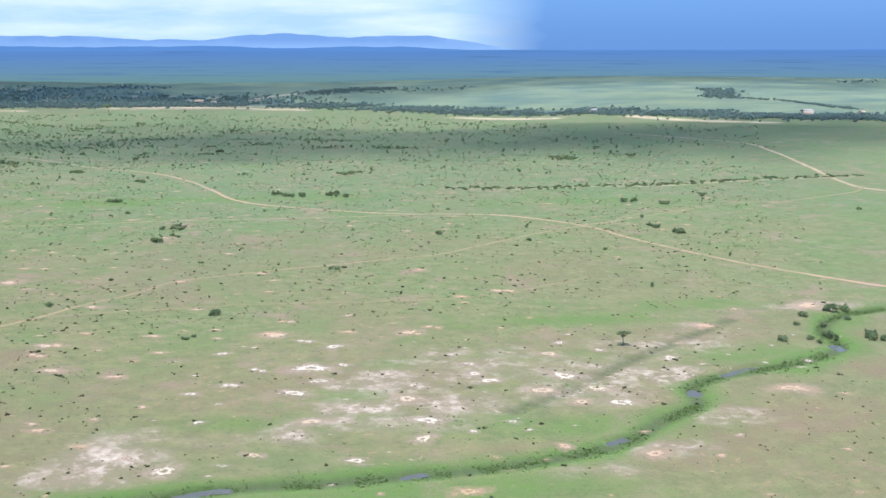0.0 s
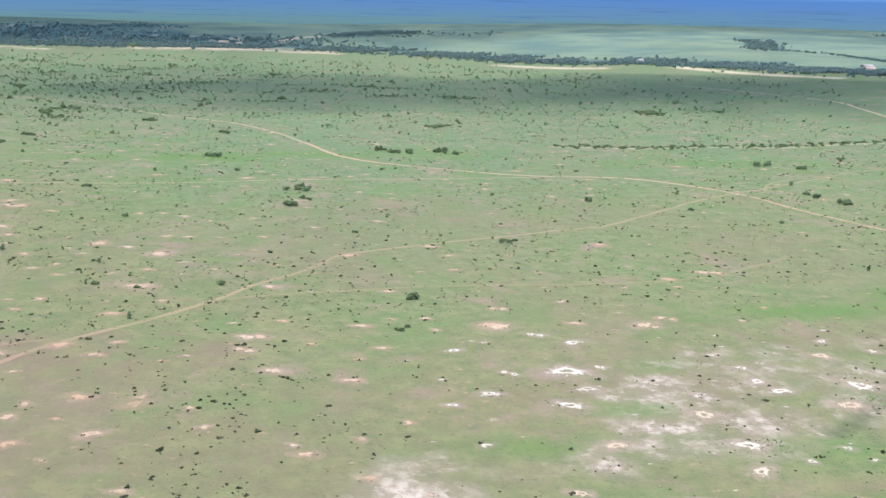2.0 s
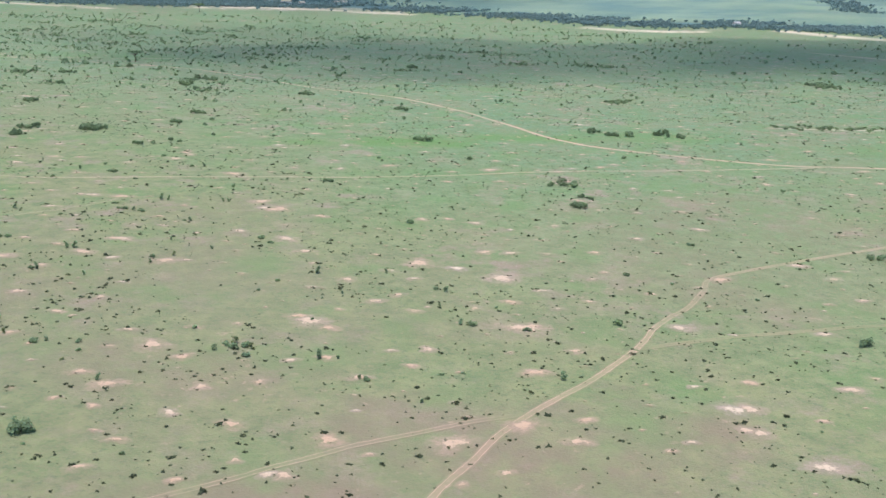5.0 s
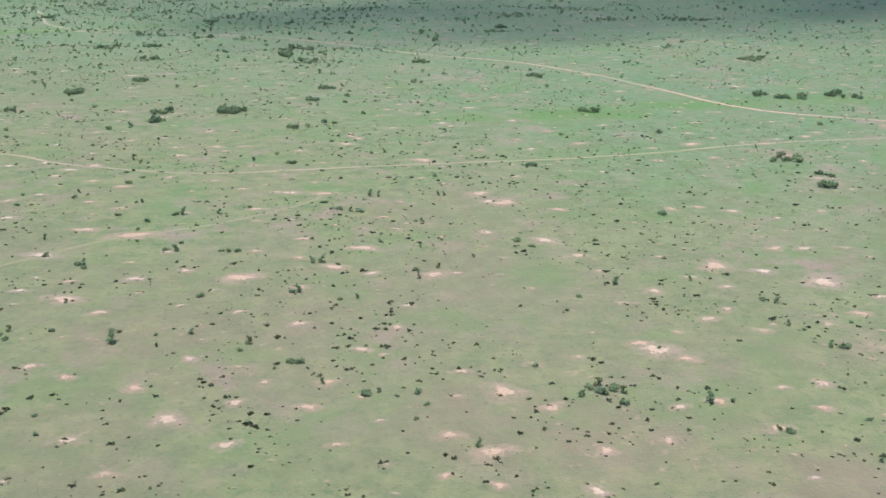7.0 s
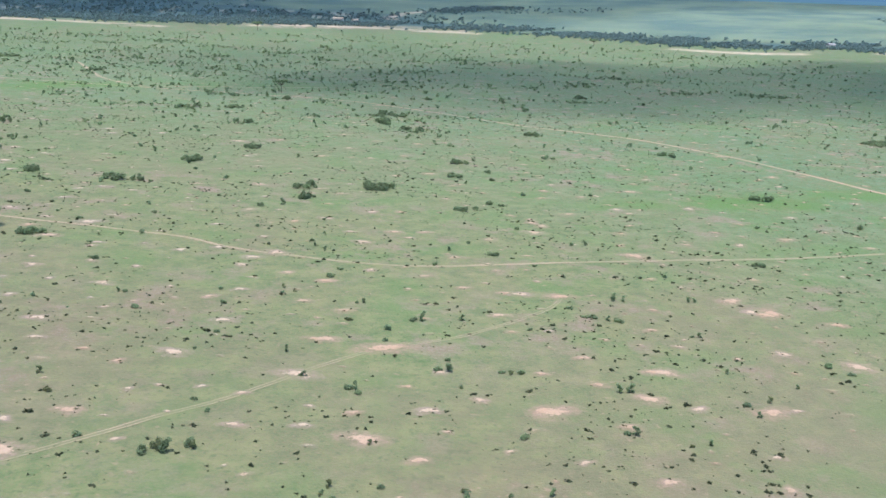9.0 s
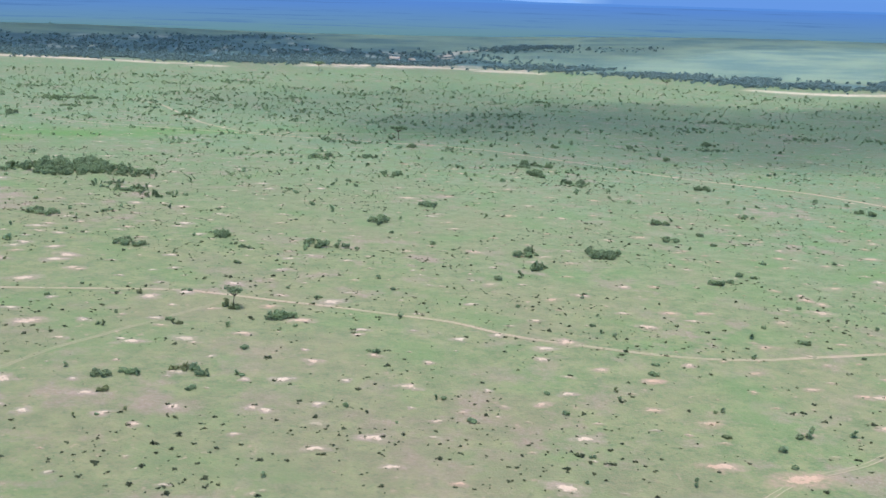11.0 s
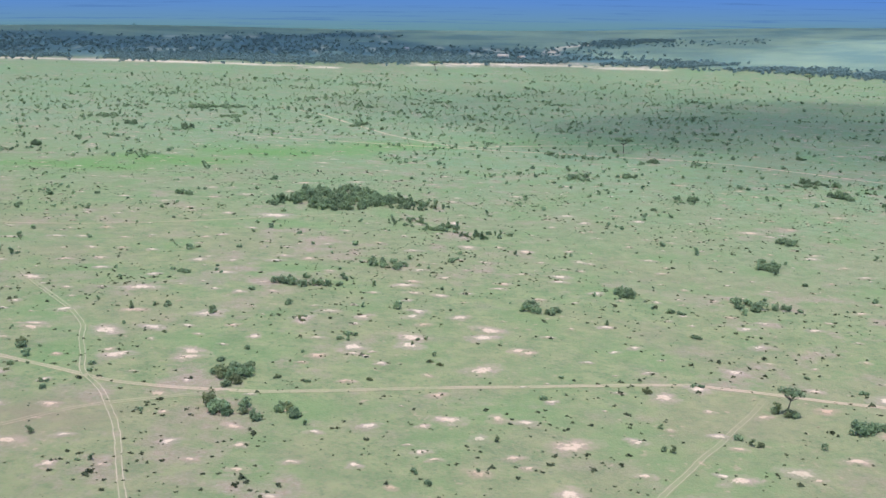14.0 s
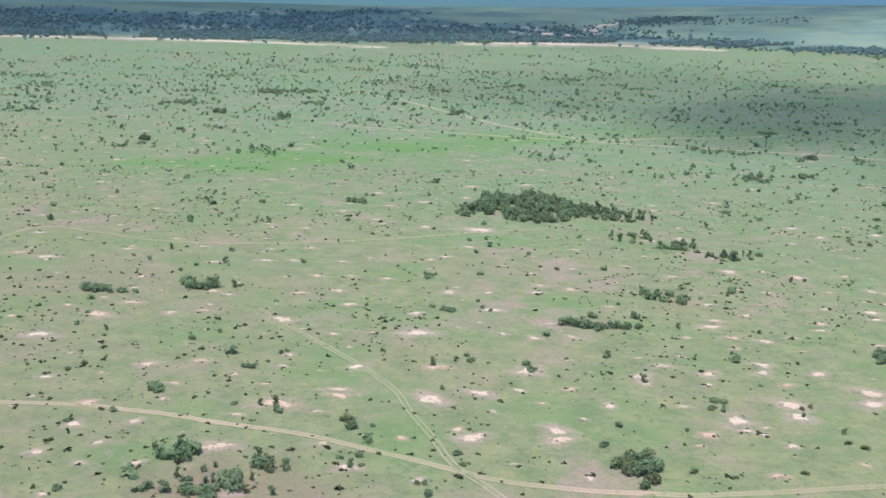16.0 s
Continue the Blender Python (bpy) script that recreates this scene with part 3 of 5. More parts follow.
bare_spots([(-255.2, 366.3, 1.3), (-255.7, 451.5, 2.7), (-256.3, 421.6, 1.5), (-259.9, 365.0, 1.6), (-259.9, 346.3, 1.4), (-261.7, 470.4, 1.9), (-262.4, 354.6, 1.0), (-262.8, 377.4, 1.9), (-264.7, 436.8, 2.0), (-268.0, 356.8, 3.4), (-269.0, 383.8, 1.8), (-270.6, 423.8, 3.2), (-272.3, 641.7, 3.7), (-272.9, 520.8, 2.8), (-274.8, 441.0, 2.0), (-274.9, 343.4, 5.5), (-275.6, 458.0, 2.2), (-276.5, 353.8, 2.2), (-276.6, 454.5, 2.0), (-278.2, 389.8, 2.4), (-279.6, 400.7, 3.3), (-280.1, 479.7, 4.8), (-281.7, 426.8, 1.7), (-282.1, 526.0, 2.3), (-283.0, 377.9, 1.9), (-284.7, 362.8, 2.3), (-286.9, 437.4, 3.0), (-287.4, 415.3, 2.1), (-287.8, 464.4, 3.8), (-288.0, 444.4, 1.2)])
bare_spots([(-289.0, 396.9, 2.6), (-289.3, 371.0, 2.2), (-290.9, 509.7, 2.8), (-291.2, 638.2, 3.6), (-291.5, 484.7, 2.4), (-292.9, 427.4, 3.4), (-294.0, 650.7, 4.2), (-294.1, 475.3, 2.8), (-296.0, 412.5, 2.3), (-298.2, 413.9, 2.1), (-299.5, 427.4, 1.7), (-299.9, 454.9, 3.2), (-300.7, 543.2, 1.8), (-301.1, 402.7, 1.4), (-302.3, 495.0, 3.3), (-305.8, 440.1, 1.4), (-310.9, 414.1, 2.6), (-313.1, 486.6, 3.5), (-315.3, 475.7, 1.6), (-316.4, 406.7, 1.8), (-316.5, 460.2, 1.8), (-317.0, 509.8, 2.1), (-317.7, 465.2, 2.4), (-317.7, 566.7, 4.0), (-318.7, 523.5, 2.4), (-318.9, 495.0, 1.9), (-319.2, 561.7, 2.7), (-320.7, 482.4, 4.0), (-321.4, 449.4, 3.7), (-321.8, 411.4, 2.5)])
bare_spots([(-321.8, 507.1, 1.8), (-323.1, 450.9, 1.7), (-325.7, 420.6, 2.6), (-326.4, 600.8, 2.3), (-328.0, 484.8, 1.6), (-328.7, 427.7, 1.5), (-329.1, 501.2, 1.5), (-331.9, 463.5, 2.6), (-332.9, 516.8, 1.8), (-333.6, 559.1, 2.7), (-334.0, 635.3, 4.1), (-334.1, 412.6, 2.5), (-334.8, 451.5, 2.1), (-335.3, 600.8, 4.3), (-335.7, 554.5, 2.6), (-338.6, 415.6, 1.7), (-339.4, 506.8, 2.6), (-340.3, 427.7, 4.0), (-341.1, 508.5, 2.8), (-341.3, 480.6, 1.7), (-342.8, 462.2, 5.1), (-343.6, 426.6, 1.8), (-344.1, 550.0, 2.0), (-344.1, 632.8, 3.8), (-344.4, 521.1, 5.3), (-346.6, 516.3, 4.4), (-347.3, 446.1, 3.6), (-347.3, 564.8, 2.7), (-347.9, 471.5, 2.7), (-349.1, 415.2, 2.1)])
bare_spots([(-350.3, 496.9, 5.0), (-350.7, 548.0, 3.0), (-351.1, 454.8, 1.7), (-351.4, 596.4, 3.3), (-351.9, 473.3, 2.7), (-352.5, 458.4, 2.1), (-354.4, 431.9, 1.5), (-355.6, 561.2, 2.9), (-356.1, 443.2, 2.6), (-357.3, 535.2, 3.2), (-358.1, 557.3, 3.9), (-358.9, 543.9, 1.8), (-359.2, 531.2, 3.0), (-360.0, 473.1, 3.8), (-360.0, 428.5, 1.3), (-360.3, 484.4, 2.4), (-361.1, 516.7, 4.9), (-361.2, 422.0, 1.3), (-361.9, 511.8, 4.2), (-364.2, 458.2, 1.7), (-364.5, 470.8, 1.8), (-365.8, 550.6, 2.0), (-365.9, 461.0, 2.1), (-367.7, 463.7, 1.1), (-368.0, 622.4, 2.6), (-368.5, 501.3, 2.1), (-369.4, 508.0, 1.2), (-369.5, 530.7, 3.1), (-370.9, 505.4, 1.3), (-371.1, 540.0, 1.3)])
bare_spots([(-371.6, 525.8, 1.8), (-372.9, 471.3, 2.5), (-373.0, 510.9, 4.7), (-373.2, 506.9, 2.0), (-375.2, 491.8, 2.0), (-376.2, 456.8, 1.9), (-379.8, 505.8, 2.7), (-379.9, 584.1, 3.0), (-381.5, 469.2, 1.8), (-382.1, 530.2, 3.4), (-382.7, 526.9, 2.7), (-382.9, 501.9, 1.4), (-385.2, 458.2, 2.0), (-386.1, 587.5, 2.3), (-388.2, 581.8, 3.0), (-388.9, 645.1, 7.8), (-391.8, 517.3, 2.2), (-392.4, 464.4, 1.9), (-394.0, 471.5, 2.2), (-395.7, 624.7, 2.9), (-396.2, 551.0, 2.6), (-396.3, 524.8, 1.9), (-399.0, 581.7, 2.0), (-399.1, 459.5, 1.6), (-400.8, 569.2, 3.5), (-401.5, 533.4, 5.0), (-402.5, 492.2, 1.3), (-402.6, 518.8, 1.3), (-402.9, 465.9, 2.4), (-403.1, 507.8, 4.3)])
bare_spots([(-403.2, 614.2, 2.5), (-403.3, 504.7, 4.0), (-404.7, 477.5, 1.4), (-407.7, 610.5, 2.2), (-411.8, 523.5, 3.7), (-414.9, 507.2, 1.5), (-416.4, 506.0, 4.0), (-416.9, 567.2, 2.5), (-417.5, 536.0, 3.6), (-418.0, 509.0, 2.0), (-418.0, 554.6, 5.4), (-418.0, 468.7, 2.0), (-418.4, 458.8, 2.0), (-420.1, 592.9, 2.5), (-420.6, 521.1, 5.5), (-422.7, 481.2, 2.3), (-425.7, 466.9, 3.3), (-426.0, 492.7, 1.8), (-426.6, 554.6, 1.5), (-426.8, 506.3, 1.7), (-429.7, 573.1, 2.8), (-431.0, 482.0, 2.2), (-431.2, 536.3, 3.5), (-434.1, 554.0, 1.7), (-434.6, 525.8, 2.8), (-434.8, 523.2, 3.3), (-435.0, 497.1, 2.9), (-435.8, 595.0, 2.6), (-438.8, 472.4, 2.2), (-439.8, 581.3, 2.4)])
bare_spots([(-442.4, 542.7, 1.9), (-442.4, 484.3, 2.8), (-443.5, 562.7, 4.4), (-443.6, 537.1, 1.6), (-444.6, 520.2, 5.4), (-447.2, 608.6, 3.2), (-450.3, 490.7, 2.3), (-451.5, 533.2, 1.7), (-452.8, 504.9, 4.1), (-458.8, 607.2, 2.7), (-463.2, 500.0, 2.1), (-465.0, 514.3, 2.3), (-465.3, 567.9, 2.7), (-466.2, 538.3, 3.0), (-472.9, 534.4, 1.2), (-473.0, 521.5, 2.7), (-473.4, 491.6, 1.5), (-473.6, 513.6, 2.6), (-473.8, 594.3, 2.1), (-476.7, 504.2, 2.5), (-477.4, 613.6, 1.7), (-478.9, 567.2, 4.6), (-481.3, 532.6, 2.3), (-485.2, 572.8, 1.9), (-486.7, 554.5, 4.4), (-494.0, 565.4, 1.8)])


def spot_mesh(rows, rise, seed, sides=14):
    """Low uneven mounds of bare earth, many in one sheet."""
    g = np.random.default_rng(seed)
    a = np.linspace(0, 2 * np.pi, sides, endpoint=False)
    verts, faces, mask, tone, force, base = [], [], [], [], [], 0
    for x, y, w, t, f in rows:
        turn, r = g.random() * 6.3, w * 0.32
        wob = 1 + 0.2 * np.sin(2 * a + turn) + 0.14 * np.sin(3 * a + 2 * turn) + 0.06 * g.standard_normal(sides)
        lick = y < 265 and x > -25
        px, py, pm, pz = [x], [y], [0.1 if lick else 1.0], [-0.05 if lick else rise * (0.6 + 0.8 * g.random())]
        for k, (q, m) in enumerate(((0.5, 1.15), (1.0, 0.72), (1.8, 0.36), (3.3, -0.42))):
            px += list(x + np.cos(a) * r * q * wob * 1.2)
            py += list(y + np.sin(a) * r * q * wob * 0.9)
            pm += [m] * sides
            pz += [(rise * 0.8, rise * 0.3, -0.02, -0.10)[k]] * sides
        verts.append(np.stack([px, py, pz], 1))
        mask.append(pm)
        tone.append([t] * (1 + 4 * sides))
        force.append([f] * (1 + 4 * sides))
        i = np.arange(sides)
        j = (i + 1) % sides
        f0 = np.stack([0 * i, 1 + i, 1 + j, 1 + j], 1)
        rings = [np.stack([1 + sides * k + i, 1 + sides * (k + 1) + i, 1 + sides * (k + 1) + j, 1 + sides * k + j], 1) for k in range(3)]
        tri = [np.stack([q[:, 0], q[:, 1], q[:, 2]], 1) for q in rings] + [np.stack([q[:, 0], q[:, 2], q[:, 3]], 1) for q in rings]
        faces.append(np.vstack([f0[:, :3]] + tri) + base)
        base += 1 + 4 * sides
    v = np.vstack(verts)
    at = field_attributes(v[:, 0], v[:, 1])
    at["mask"], at["tone"], at["force"] = np.concatenate(mask), np.concatenate(tone), np.concatenate(force)
    v[:, 2] += relief(v[:, 0], v[:, 1]) + 0.06
    return mesh_of("bare_spots", v, np.vstack(faces), M_SOIL, at, True)


def salt_lick(x, y):
    """The whitened ground between the plain and the stream."""
    return y < 265 and x > -25 and y > 165 + 0.5 * x


def spot_tone(x, y, middle, spread_by):
    """How pale the earth is: white on the salt lick, cream or pinkish elsewhere."""
    return float(np.clip(rng.normal(1.1 if salt_lick(x, y) else middle, spread_by), 0.0, 1.0 if salt_lick(x, y) else 0.8))


spot_rows = [(x, y, w * (1.3 if salt_lick(x, y) else 1.0), spot_tone(x, y, 0.45 if y < 300 and x > -70 else 0.65 if x < -230 else 0.18, 0.25), 1.0) for x, y, w in SPOTS]
taken = np.array([(x, y) for x, y, *_ in spot_rows])
extra = []
for cx in np.arange(-640, 300, 9.5):
    for cy in np.arange(150, 1180, 9.5):
        x, y = cx + rng.uniform(-5, 5), cy + rng.uniform(-5, 5)
        if np.min(np.hypot(taken[:, 0] - x, taken[:, 1] - y)) < (7 if y < 520 else 6) or abs(x + 200) > 330 + 0.45 * (y - 200):
            continue
        if rng.random() < 0.8:
            extra.append((x, y, float(np.clip(rng.lognormal(0.15 if y < 420 else 0.34, 0.5), 0.5, 4.5)), spot_tone(x, y, 0.55 if x < -230 else 0.2, 0.22), float(rng.uniform(0.35, 0.9) if y < 420 else rng.uniform(0.6, 1.0))))
spot_rows.sort(key=lambda p: p[1] * 0.77 + p[0] * 0.64)
for k, row in enumerate(spot_rows[:300]):
    part("bare_spot", spot_mesh([row], 0.14, 500 + k), ground)
tagged(new("bare_spots", spot_mesh(spot_rows[300:] + extra, 0.14, 5, 9)), "pale pinkish bare earth spots round old termite mounds", "bare earth", kind="stuff")


# ---- stream pools ----
def pool(line):
    """A sheet of water that fills the hollow dug out along a short line."""
    way = np.gradient(line, axis=0)
    way /= np.maximum(np.hypot(way[:, 0], way[:, 1]), 1e-6)[:, None]
    side = np.stack([-way[:, 1], way[:, 0]], 1)
    u = np.linspace(-4.5, 4.5, 7)
    p = line[:, None, :] + side[:, None, :] * u[None, :, None]
    z = np.full(p[..., 0].size, float(land(*line.mean(axis=0))) - WATER_DEPTH)
    ob = new("water", mesh_of("water", np.stack([p[..., 0].ravel(), p[..., 1].ravel(), z], 1), grid_faces(len(line), 7), M_WATER))
    return tagged(ob, "still grey stream pool between green banks", "water", "stream pools", "structure")


for line_, _ in POOLS:
    pool(np.vstack([line_[:1] - (line_[1] - line_[0]) * 3, line_, line_[-1:] + (line_[-1] - line_[-2]) * 3]))


# ---- plants ----
def leaf_cloud(lumps, count, size, seed, squash=1.0):
    """Small leaf sprays scattered over and in rounded lumps (x, y, z, radius, height)."""
    g = np.random.default_rng(seed)
    lumps = np.array(lumps, float)
    weight = lumps[:, 3] ** 2
    pick = g.choice(len(lumps), count, p=weight / weight.sum())
    d = g.standard_normal((count, 3))
    d /= np.linalg.norm(d, axis=1)[:, None]
    r = (0.55 + 0.5 * g.random(count) ** 0.6)[:, None]
    c = lumps[pick, :3] + d * r * np.stack([lumps[pick, 3], lumps[pick, 3], lumps[pick, 4]], 1)
    c[:, 2] = np.maximum(c[:, 2], 0.03)
    out = d * (1, 1, 1 / squash) + (0, 0, 0.45) + g.normal(0, 0.42, (count, 3))
    out /= np.linalg.norm(out, axis=1)[:, None]
    a = np.cross(out, g.standard_normal((count, 3)))
    a /= np.linalg.norm(a, axis=1)[:, None]
    b = np.cross(out, a)
    s = size * (0.6 + 0.8 * g.random(count))[:, None]
    v = np.stack([c - a * s, c + b * s * 0.6, c + a * s, c - b * s * 0.6], 1).reshape(-1, 3)
    v[:, 2] = np.maximum(v[:, 2], 0.0)
    return v, np.arange(count * 4).reshape(-1, 4)


def tube(verts, faces, a, b, ra, rb, sides=6):
    """Adds one tapered limb to lists of verts and faces."""
    a, b = np.array(a, float), np.array(b, float)
    w = (b - a) / np.linalg.norm(b - a)
    s = np.cross(w, (0.3, 0.9, 0.1))
    s /= np.linalg.norm(s)
    t = np.cross(w, s)
    ang = np.linspace(0, 2 * np.pi, sides, endpoint=False)
    ring = np.cos(ang)[:, None] * s + np.sin(ang)[:, None] * t
    k = sum(len(q) for q in verts)
    verts.append(np.vstack([a + ring * ra, b + ring * rb]))
    i = np.arange(sides)
    j = (i + 1) % sides
    faces.append(np.stack([k + i, k + j, k + sides + j, k + sides + i], 1))


def limbs(lumps, base, thick, seed):
    g = np.random.default_rng(seed)
    verts, faces = [], []
    fork = np.array(base) + (0, 0, 0.12)
    tube(verts, faces, (base[0], base[1], -0.25), fork, thick * 1.3, thick)
    for x, y, z, r, h in lumps:
        knee = fork + (np.array((x, y, z)) - fork) * 0.5 + g.normal(0, 0.05, 3)
        tube(verts, faces, fork, knee, thick * 0.7, thick * 0.45, 5)
        tube(verts, faces, knee, (x, y, z + h * 0.3), thick * 0.45, thick * 0.15, 5)
    return np.vstack(verts), np.vstack(faces)


SHAPES = {}


def leaf_shape(kind, k):
    return SHAPES[kind][k]


def shrub_meshes(kind, seed):
    """A bush about 1 m wide: round and dense, upright, or low and spreading."""
    g = np.random.default_rng(seed)
    lumps = []
    if kind == "round":
        for _ in range(10):
            a, q = g.random() * 6.3, 0.36 * g.random() ** 0.5
            lumps.append((q * math.cos(a), q * math.sin(a), 0.16 + (0.5 - q) * 0.75 * g.random(), 0.13 + 0.09 * g.random(), 0.12 + 0.08 * g.random()))
    elif kind == "upright":
        for k in range(7):
            a, q = g.random() * 6.3, 0.24 * g.random() ** 0.5
            lumps.append((q * math.cos(a), q * math.sin(a), 0.16 + 0.10 * k + 0.06 * g.random(), 0.15 + 0.08 * g.random(), 0.14))
    else:
        for _ in range(6):
            a, q = g.random() * 6.3, 0.34 * g.random() ** 0.5
            lumps.append((q * math.cos(a), q * math.sin(a), 0.10 + 0.14 * g.random(), 0.15 + 0.1 * g.random(), 0.13))
    v, f = leaf_cloud(lumps, 380, 0.064, seed)
    SHAPES.setdefault(kind, []).append((v, f))
    sv, sf = limbs(lumps[:4], (0, 0, 0), 0.03, seed)
    return mesh_of("crown", v, f, M_LEAF_GREY if seed % 5 == 0 else M_LEAF), mesh_of("stem", sv, sf, M_BARK)


SHRUB_KINDS = {k: [shrub_meshes(k, s) for s in range(n, n + 5)] for k, n in (("round", 100), ("upright", 200), ("low", 300))}
SHRUB_LABEL = {"round": "dense dark green rounded bush on short grass", "upright": "upright dark green thorn bush on the open plain",
               "low": "low spreading grey-green bush on short grass"}


def shrub(x, y, width, kind, tall=1.0):
    crown, stem = SHRUB_KINDS[kind][rng.integers(5)]
    root = new("bush")
    z = float(relief(np.array([x]), np.array([y]))[0])
    root.matrix_basis = pose(x, y, z, 0, 0, rng.random() * 360) @ Matrix.Diagonal((width * 1.35, width * 1.35, width * 1.4 * tall, 1))
    part("crown", crown, root)
    part("stem", stem, root)
    return tagged(root, SHRUB_LABEL[kind], "bush", "bushes on the plain")


PLANTED = []


def plant(rows):
    """Notes bushes (x, y, width) to be set out below."""
    for x, y, w in rows:
        u = rng.random()
        if w > 8:
            for _ in range(20):
                PLANTED.append((x + rng.normal(0, 0.30 * w), y + rng.normal(0, 0.34 * w), w * rng.uniform(0.12, 0.26), "round", rng.uniform(0.6, 0.95)))
        elif w > 3.6:
            for _ in range(9):
                PLANTED.append((x + rng.normal(0, 0.25 * w), y + rng.normal(0, 0.34 * w), w * rng.uniform(0.22, 0.45), "round", rng.uniform(1.1, 1.9)))
        elif w > 1.9:
            PLANTED.append((x, y, w, "round", 0.85 + 0.25 * u))
        elif u < 0.3:
            PLANTED.append((x, y, w, "upright", 0.8 + 0.3 * rng.random()))
        else:
            PLANTED.append((x, y, w * 1.1, "round" if u < 0.7 else "low", 0.9))


plant([(274.1, 450.5, 2.3), (217.6, 439.1, 1.6), (205.6, 708.0, 11.9), (205.5, 720.0, 13.1), (190.2, 483.8, 3.9), (178.3, 491.6, 3.4), (173.4, 492.4, 3.4), (167.4, 357.7, 1.3), (166.9, 277.8, 2.9), (166.8, 406.1, 4.8), (164.8, 444.2, 2.3), (162.6, 268.9, 2.1), (162.1, 417.6, 2.9), (162.0, 277.1, 3.5), (161.0, 423.5, 2.5), (159.5, 250.8, 4.9), (152.2, 264.2, 2.4), (151.1, 273.4, 2.4), (148.7, 250.6, 1.6), (148.1, 253.9, 2.9), (145.0, 265.1, 1.7), (144.0, 341.8, 1.2), (142.2, 247.7, 1.6), (141.8, 251.4, 1.9), (133.5, 250.8, 2.5), (125.3, 233.5, 1.2), (125.1, 374.8, 1.6), (120.9, 313.6, 1.5), (107.4, 425.6, 1.8), (101.1, 396.4, 1.6)])
plant([(83.3, 479.7, 1.7), (68.0, 413.6, 2.9), (51.1, 645.5, 9.1), (47.4, 639.0, 9.5), (38.8, 528.9, 4.0), (34.5, 426.7, 1.4), (32.9, 533.7, 5.8), (25.4, 352.3, 1.7), (22.7, 349.7, 2.0), (20.7, 350.8, 2.0), (17.6, 530.9, 3.5), (12.6, 533.5, 4.0), (9.5, 302.7, 0.8), (9.4, 532.8, 2.9), (4.6, 539.9, 4.8), (-1.2, 482.2, 1.7), (-15.4, 291.5, 2.6), (-19.7, 270.1, 1.2), (-21.2, 267.4, 1.4), (-22.5, 268.1, 1.4), (-23.2, 363.6, 1.5), (-25.4, 319.4, 0.9), (-33.6, 436.7, 2.0), (-34.2, 823.7, 6.8), (-34.5, 415.1, 1.5), (-35.2, 432.4, 2.9), (-36.5, 440.5, 2.4), (-36.9, 417.3, 2.1), (-37.8, 434.1, 2.5), (-38.3, 438.1, 1.6)])
plant([(-40.7, 403.6, 3.0), (-42.0, 433.7, 2.4), (-42.5, 405.1, 3.0), (-49.1, 338.3, 1.6), (-60.8, 476.7, 2.2), (-61.9, 369.5, 1.2), (-62.2, 305.7, 1.8), (-67.9, 601.4, 3.3), (-70.3, 516.1, 3.5), (-70.4, 606.5, 4.3), (-73.7, 517.8, 3.5), (-76.3, 402.5, 1.0), (-81.1, 278.6, 1.4), (-82.1, 302.6, 1.3), (-85.3, 316.8, 0.9), (-88.7, 752.9, 3.5), (-92.5, 306.4, 1.5), (-93.7, 477.8, 1.5), (-94.2, 327.4, 1.3), (-94.3, 386.2, 1.9), (-94.6, 306.8, 1.1), (-96.5, 329.1, 1.3), (-97.3, 316.7, 0.9), (-98.6, 282.2, 0.8), (-102.7, 281.5, 0.9), (-105.9, 340.9, 0.9), (-107.8, 270.0, 0.8), (-110.2, 655.0, 3.8), (-112.6, 437.2, 1.8), (-113.1, 657.4, 4.3)])
plant([(-114.0, 437.9, 1.6), (-116.0, 279.7, 1.1), (-117.0, 326.4, 0.7), (-117.3, 280.6, 0.8), (-120.4, 289.4, 0.8), (-121.3, 340.2, 1.5), (-123.6, 289.9, 1.4), (-130.4, 334.7, 0.9), (-131.7, 365.3, 1.2), (-132.6, 806.2, 4.3), (-133.9, 369.2, 1.4), (-134.4, 328.6, 0.9), (-135.6, 294.4, 1.2), (-136.6, 290.8, 1.2), (-136.6, 295.9, 1.4), (-138.7, 297.6, 1.4), (-138.9, 295.0, 1.4), (-140.3, 296.9, 1.2), (-142.2, 294.0, 1.0), (-142.5, 428.3, 1.2), (-143.3, 409.3, 1.1), (-144.8, 409.4, 1.1), (-145.7, 359.6, 0.9), (-152.4, 386.1, 1.1), (-152.6, 458.0, 1.3), (-153.5, 254.5, 0.7), (-153.9, 386.4, 0.9), (-154.0, 353.9, 1.0), (-154.7, 560.9, 2.2), (-154.8, 585.8, 1.6)])
plant([(-155.6, 367.0, 0.8), (-156.4, 457.9, 1.2), (-156.7, 546.1, 1.6), (-158.7, 348.2, 1.0), (-158.7, 352.9, 1.0), (-159.1, 579.4, 2.3), (-159.8, 409.6, 1.2), (-160.6, 281.3, 1.0), (-160.6, 719.4, 4.7), (-161.2, 632.1, 1.7), (-161.3, 581.0, 2.7), (-161.3, 667.6, 4.2), (-161.6, 410.3, 1.5), (-163.0, 579.9, 2.9), (-163.8, 504.8, 1.7), (-164.9, 725.1, 4.5), (-165.7, 294.3, 0.8), (-165.8, 396.2, 1.6), (-166.4, 298.6, 1.0), (-166.8, 474.9, 1.2), (-167.0, 506.8, 2.0), (-167.0, 668.3, 4.2), (-167.3, 540.1, 1.2), (-167.4, 551.3, 2.5), (-167.7, 258.5, 0.7), (-167.8, 262.3, 1.5), (-167.9, 396.8, 1.1), (-168.1, 290.3, 0.8), (-168.8, 262.4, 3.0), (-168.9, 805.1, 2.7)])
